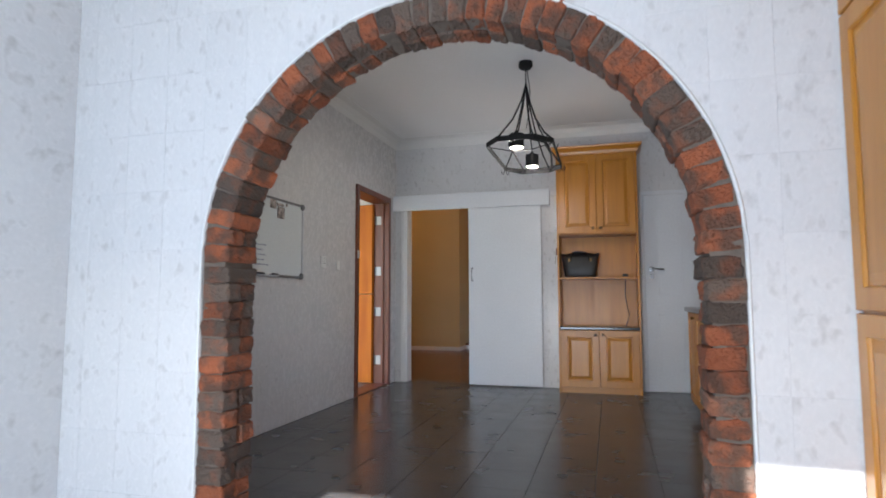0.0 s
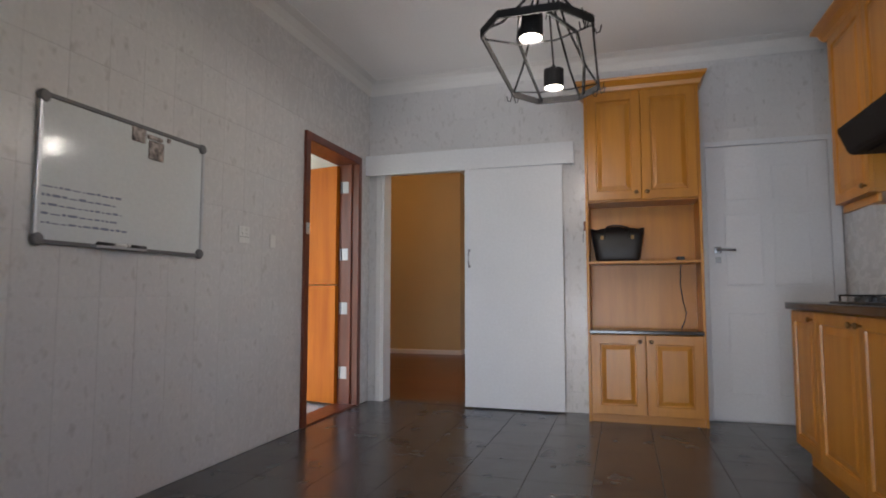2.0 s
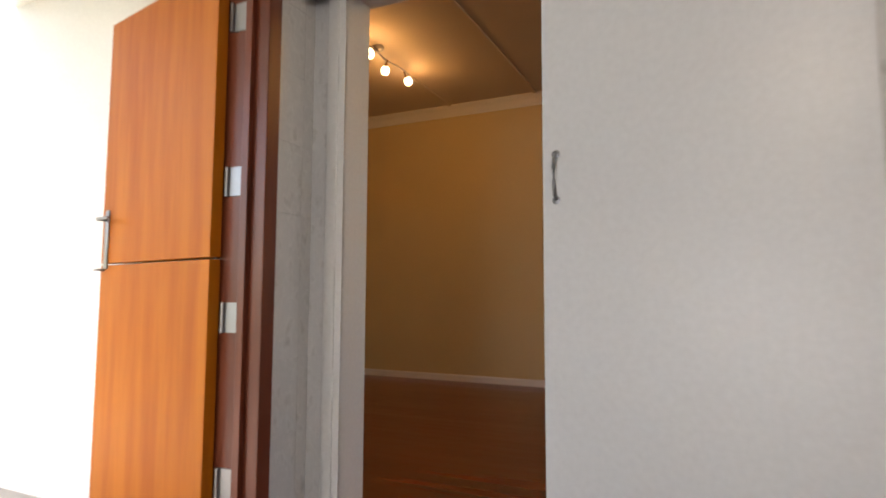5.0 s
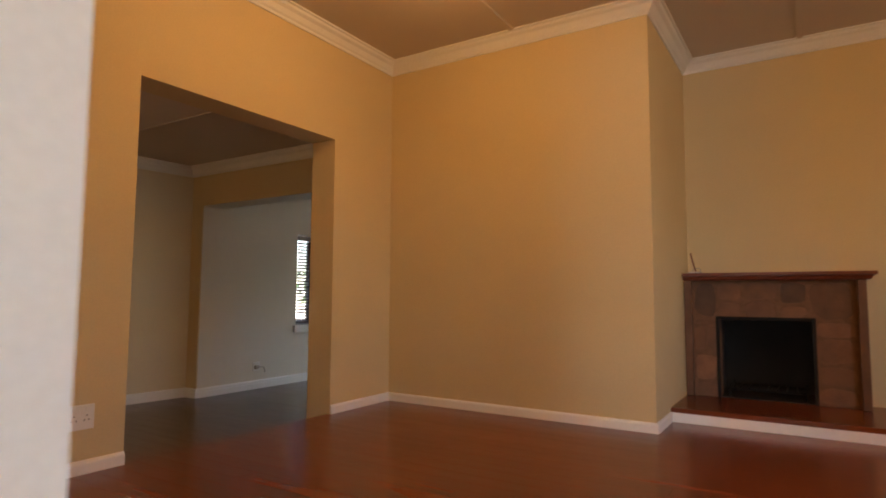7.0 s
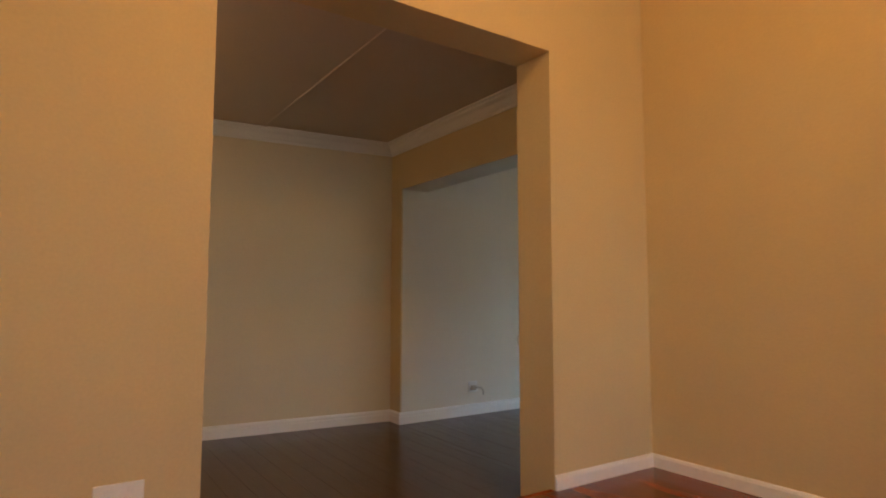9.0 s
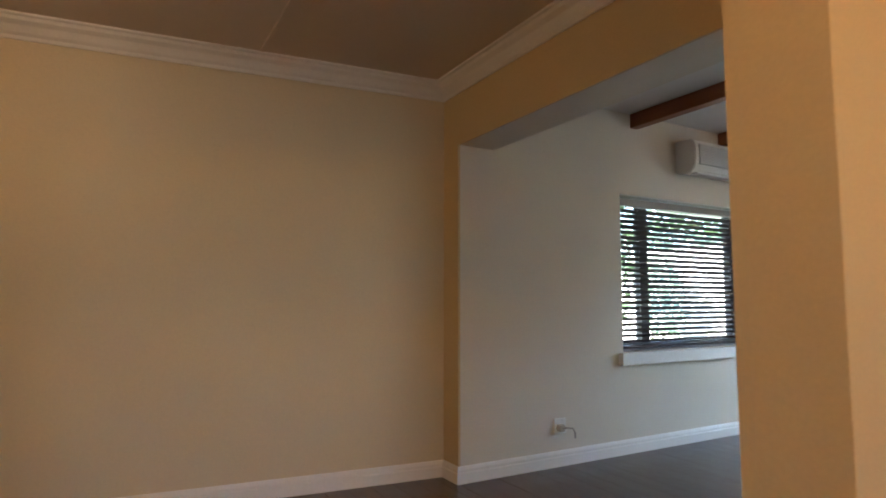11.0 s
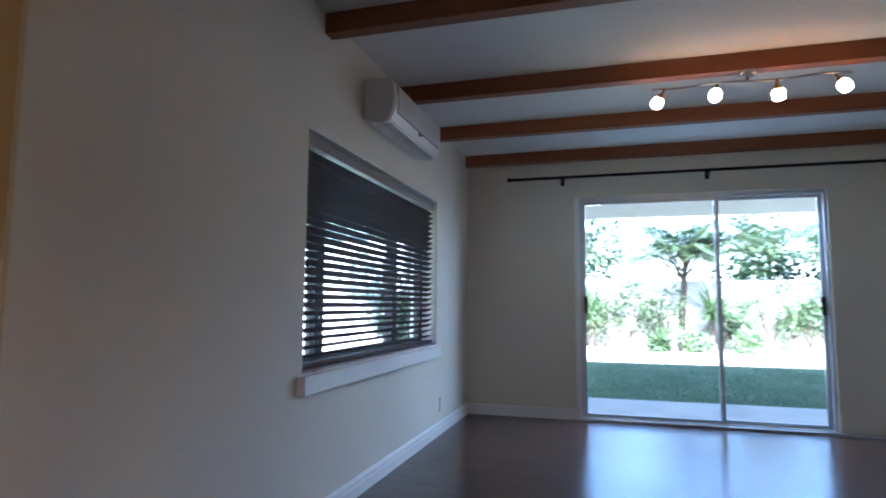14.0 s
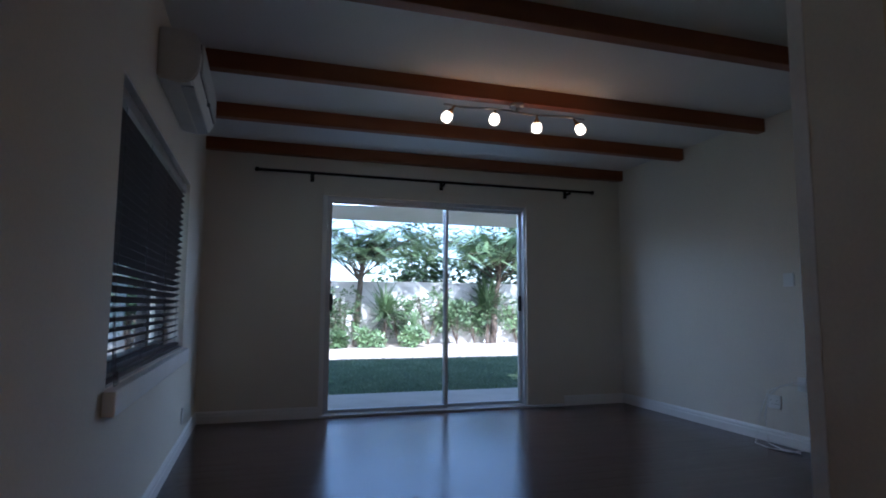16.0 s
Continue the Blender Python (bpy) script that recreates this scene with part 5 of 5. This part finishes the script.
for x, h in ((-11.5, 4.6), (-9.0, 4.2), (-6.4, 4.4), (-0.9, 4.4), (2.3, 4.2), (4.6, 4.2), (7.0, 4.6)):
    shrub((x, 28.2 + gr.uniform(-0.4, 0.5), GZ), 1.7, h, 1300, LEAF, "tree", "leafy dark green tree behind the garden wall")
for x, y, h, sp in ((-3.3, 25.5, 3.5, 2.6), (0.95, 25.6, 3.6, 2.7), (-7.6, 25.4, 3.5, 2.6), (5.0, 25.5, 3.6, 2.6)):
    feather_tree((x, y, GZ), h, sp, 64, "tall tree with fern-like pale leaves over the garden bed")
for x in (-3.72, -3.3):
    tagged(obj("garden_stone", lathe([(0.09, 0), (0.10, 0.1), (0.09, 0.22), (0.05, 0.3), (0.004, 0.32)], 12, m=pose(x, 24.9, GZ - 0.01) @ Matrix.Scale(1.35, 4)), CONCRETE, None, "", True), "small pale stone standing in the garden bed", "stone", "garden stones")
# Soffit, shrubs and trees added to darken the view through the blind.
structure("ceiling_side_eave", box(-7.75, -6.65, 10.3, 14.3, 1.98, 2.05), MAHOGANY, "dark timber soffit of the side eave")
for x, y, r_, h in ((-12.3, 18.4, 0.9, 2.3), (-8.8, 18.4, 0.9, 2.6), (-7.5, 17.6, 0.65, 2.4), (-7.1, 19.0, 0.6, 2.6), (-7.9, 20.6, 0.9, 2.9)):
    shrub((x, y, GZ), r_, h, 1800, LEAF, "shrub", "green shrub in the side yard")
for x in (-15.0, -12.6, -10.2, -8.4):
    shrub((x, 21.6, GZ), 1.9, gr.uniform(4.2, 5.2), 1500, LEAF, "tree", "leafy dark green tree behind the side yard wall")

# ---- pieces of walls and floors ----


def slab_mesh(name, sx, sy, sz, material, bev=0.0007):
    bm = bmesh.new()
    for s, z in ((0, -sz), (0, 0 - bev), (bev, 0)):
        vs = [bm.verts.new((x, y, z)) for x, y in ((s, s), (sx - s, s), (sx - s, sy - s), (s, sy - s))]
        if s == 0 and z == -sz:
            bm.faces.new(vs[::-1])
        else:
            for k in range(4):
                bm.faces.new((prev_vs[k], prev_vs[(k + 1) % 4], vs[(k + 1) % 4], vs[k]))
        prev_vs = vs
    bm.faces.new(vs)
    me = bpy.data.meshes.new(name)
    bm.to_mesh(me)
    bm.free()
    me.materials.append(material)
    return me


CACHE = {}


def piece(name, parent, m, sx, sy, sz, material):
    key = (name, round(sx, 3), round(sy, 3), material.name)
    if key not in CACHE:
        CACHE[key] = slab_mesh(name, sx, sy, sz, material, 0.0006)
    ob = new(name, CACHE[key])
    ob.parent = parent
    ob.matrix_basis = m
    return ob


# axes that lay a piece's face on a wall: columns are along u, along z, outward
FACE = {"+x": Matrix(((0, 0, 1, 0), (1, 0, 0, 0), (0, 1, 0, 0), (0, 0, 0, 1))), "-x": Matrix(((0, 0, -1, 0), (-1, 0, 0, 0), (0, 1, 0, 0), (0, 0, 0, 1))), "-y": Matrix(((1, 0, 0, 0), (0, 0, -1, 0), (0, 1, 0, 0), (0, 0, 0, 1)))}
TW, TH, JT = 0.1964, 0.254, 0.0004


def cut(cell, holes):
    out = [cell]
    for h in holes:
        nxt = []
        for a, b, c, d in out:
            if b <= h[0] or a >= h[1] or d <= h[2] or c >= h[3]:
                nxt.append((a, b, c, d))
                continue
            if a < h[0]:
                nxt.append((a, h[0], c, d))
            if b > h[1]:
                nxt.append((h[1], b, c, d))
            if c < h[2]:
                nxt.append((max(a, h[0]), min(b, h[1]), c, h[2]))
            if d > h[3]:
                nxt.append((max(a, h[0]), min(b, h[1]), h[3], d))
        out = nxt
    return [o for o in out if o[1] - o[0] > 0.012 and o[3] - o[2] > 0.012]


def tile_wall(parent, face, plane, u0, u1, z0, z1, ou, holes=(), oz=0.156):
    i0, k0 = math.floor((u0 - ou) / TW), math.floor((z0 - oz) / TH)
    for i in range(i0, math.ceil((u1 - ou) / TW)):
        for k in range(k0, math.ceil((z1 - oz) / TH)):
            cell = (max(ou + i * TW, u0), min(ou + (i + 1) * TW, u1), max(oz + k * TH, z0), min(oz + (k + 1) * TH, z1))
            for a, b, c, d in cut(cell, holes):
                a, b, c, d = a + JT / 2, b - JT / 2, c + JT / 2, d - JT / 2
                if face == "+x":
                    at = Matrix.Translation((plane, a, c))
                elif face == "-x":
                    at = Matrix.Translation((plane, b, c))
                else:
                    at = Matrix.Translation((a, plane, c))
                piece("tile", parent, at @ FACE[face], b - a, d - c, 0.007, WALL_TILE)


tile_wall(w_left, "+x", KX0, 1.74, 5.94, 0, 2.75, 1.76, [(4.80, 5.735, -0.1, 2.112)])
tile_wall(w_far, "-y", KY1, -1.55, 2.13, 0, 2.75, -1.55, [(-1.475, -0.52, -0.1, 2.06), (0.38, 1.15, -0.1, 2.45), (1.2, 2.12, -0.1, 2.085), (-0.5, 0.15, 0.05, 1.95)])

# cut tiles round the arch
EDGE = arch_line(RO + 0.004, 96)


def inside_arch(x, z):
    return abs(x - AX) < RO + 0.004 if z < AZ else math.hypot(x - AX, z - AZ) < RO + 0.004


def arch_tiles(x0, x1, z0, z1, ox, oz=0.156):
    for i in range(math.floor((x0 - ox) / TW), math.ceil((x1 - ox) / TW)):
        for k in range(math.floor((z0 - oz) / TH), math.ceil((z1 - oz) / TH)):
            a, b = max(ox + i * TW, x0) + JT / 2, min(ox + (i + 1) * TW, x1) - JT / 2
            c, d = max(oz + k * TH, z0) + JT / 2, min(oz + (k + 1) * TH, z1) - JT / 2
            if b - a < 0.012 or d - c < 0.012:
                continue
            n = 24
            rim = [(a + (b - a) * t / n, c) for t in range(n)] + [(b, c + (d - c) * t / n) for t in range(n)] + [(b - (b - a) * t / n, d) for t in range(n)] + [(a, d - (d - c) * t / n) for t in range(n)]
            flags = [inside_arch(*p) for p in rim]
            if all(flags):
                continue
            if not any(flags):
                piece("tile", w_arch, Matrix.Translation((a, AY0, c)) @ FACE["-y"], b - a, d - c, 0.007, WALL_TILE)
                continue
            start = next(t for t in range(len(rim)) if flags[t - 1] and not flags[t])
            run = []
            for t in range(len(rim)):
                p = rim[(start + t) % len(rim)]
                if inside_arch(*p):
                    break
                run.append(p)
            near = lambda q: min(range(len(EDGE)), key=lambda j: (EDGE[j][0] - q[0]) ** 2 + (EDGE[j][1] - q[1]) ** 2)
            i1, i0 = near(run[-1]), near(run[0])
            step = 1 if i0 > i1 else -1
            arc = [EDGE[j] for j in range(i1 + step, i0, step)] if abs(i0 - i1) > 1 else []
            keep = [p for t, p in enumerate(run) if t in (0, len(run) - 1) or t % 4 == 0 or p in ((a, c), (b, c), (b, d), (a, d))]
            poly = keep + [p for p in arc if a <= p[0] <= b and c <= p[1] <= d]
            if len(poly) < 3:
                continue
            bm = bmesh.new()
            f0 = [bm.verts.new((x - a, z - c, -0.007)) for x, z in poly]
            f1 = [bm.verts.new((x - a, z - c, 0)) for x, z in poly]
            for t in range(len(poly)):
                j = (t + 1) % len(poly)
                bm.faces.new((f0[t], f0[j], f1[j], f1[t]))
            bm.faces.new(f1)
            part("tile", bm, WALL_TILE, w_arch).matrix_basis = Matrix.Translation((a, AY0, c)) @ FACE["-y"]


arch_tiles(-1.45, 1.60, 0, 2.84, 1.405 - 15 * TW)
# rounded white edge strip round the arch opening
rim_bm = bmesh.new()
tube([(x, AY0 - 0.001, z) for x, z in arch_line(RO + 0.006, 64)], 0.006, 6, bm=rim_bm)
structure("trim_arch_edge", rim_bm, WHITE_PLASTIC, "white edge strip round the arch", True)

# floor tiles of kitchen and back room
fk = bpy.data.objects["floor_kitchen"]
FT, FJ = 0.33, 0.003
for i in range(-7, 6):
    for k in range(-21, 2):
        a, b = max(0.45 + i * FT, -1.55), min(0.45 + (i + 1) * FT, 2.13)
        c, d = max(5.47 + k * FT, -1.2), min(5.47 + (k + 1) * FT, 5.93)
        if b - a > 0.03 and d - c > 0.03:
            piece("floor_tile", fk, Matrix.Translation((a + FJ / 2, c + FJ / 2, 0)) @ pose(0, 0, 0, random.Random(i * 31 + k).uniform(-0.02, 0.02), 0, 0), b - a - FJ, d - c - FJ, 0.006, KITCHEN_FLOOR)
piece("floor_tile", bpy.data.objects["floor_threshold"], Matrix.Translation((-1.40, 5.932, 0.002)), 0.8, 0.166, 0.004, KITCHEN_FLOOR)


def planks(parent, x0, x1, y0, y1, z, width, length, material, seed, skip=None):
    r = random.Random(seed)
    y = y0
    while y < y1 - 0.01:
        w = min(width, y1 - y)
        x = x0 - r.uniform(0, length * 0.8)
        while x < x1:
            a, b = max(x, x0), min(x + length, x1)
            if b - a > 0.02 and not (skip and skip(a, b, y, y + w)):
                piece("plank", parent, Matrix.Translation((a, y, z)) @ pose(0, 0, 0, r.uniform(-0.03, 0.03)), b - a - 0.001, w - 0.001, 0.006, material)
            x += length
        y += w


fd = bpy.data.objects["floor_dining"]
planks(fd, -3.985, 2.4, 6.1, 9.88, 0, 0.112, 1.9, JARRAH, 5)
planks(fd, -1.78, 2.4, 9.882, 10.33, 0, 0.112, 1.9, JARRAH, 6)
fl = bpy.data.objects["floor_lounge"]
planks(fl, PXS, -4.23, PY0, PY1, LOW, 0.135, 1.38, LAMINATE, 7)
planks(fl, -4.23, -4.02, 7.6, 9.16, LOW, 0.135, 1.38, LAMINATE, 9)
planks(fl, LX0, JX, PY1 + 0.002, LY0, LOW, 0.135, 1.38, LAMINATE, 10)
planks(fl, LX0, LX1, LY0 + 0.002, LY1, LOW, 0.135, 1.38, LAMINATE, 8)
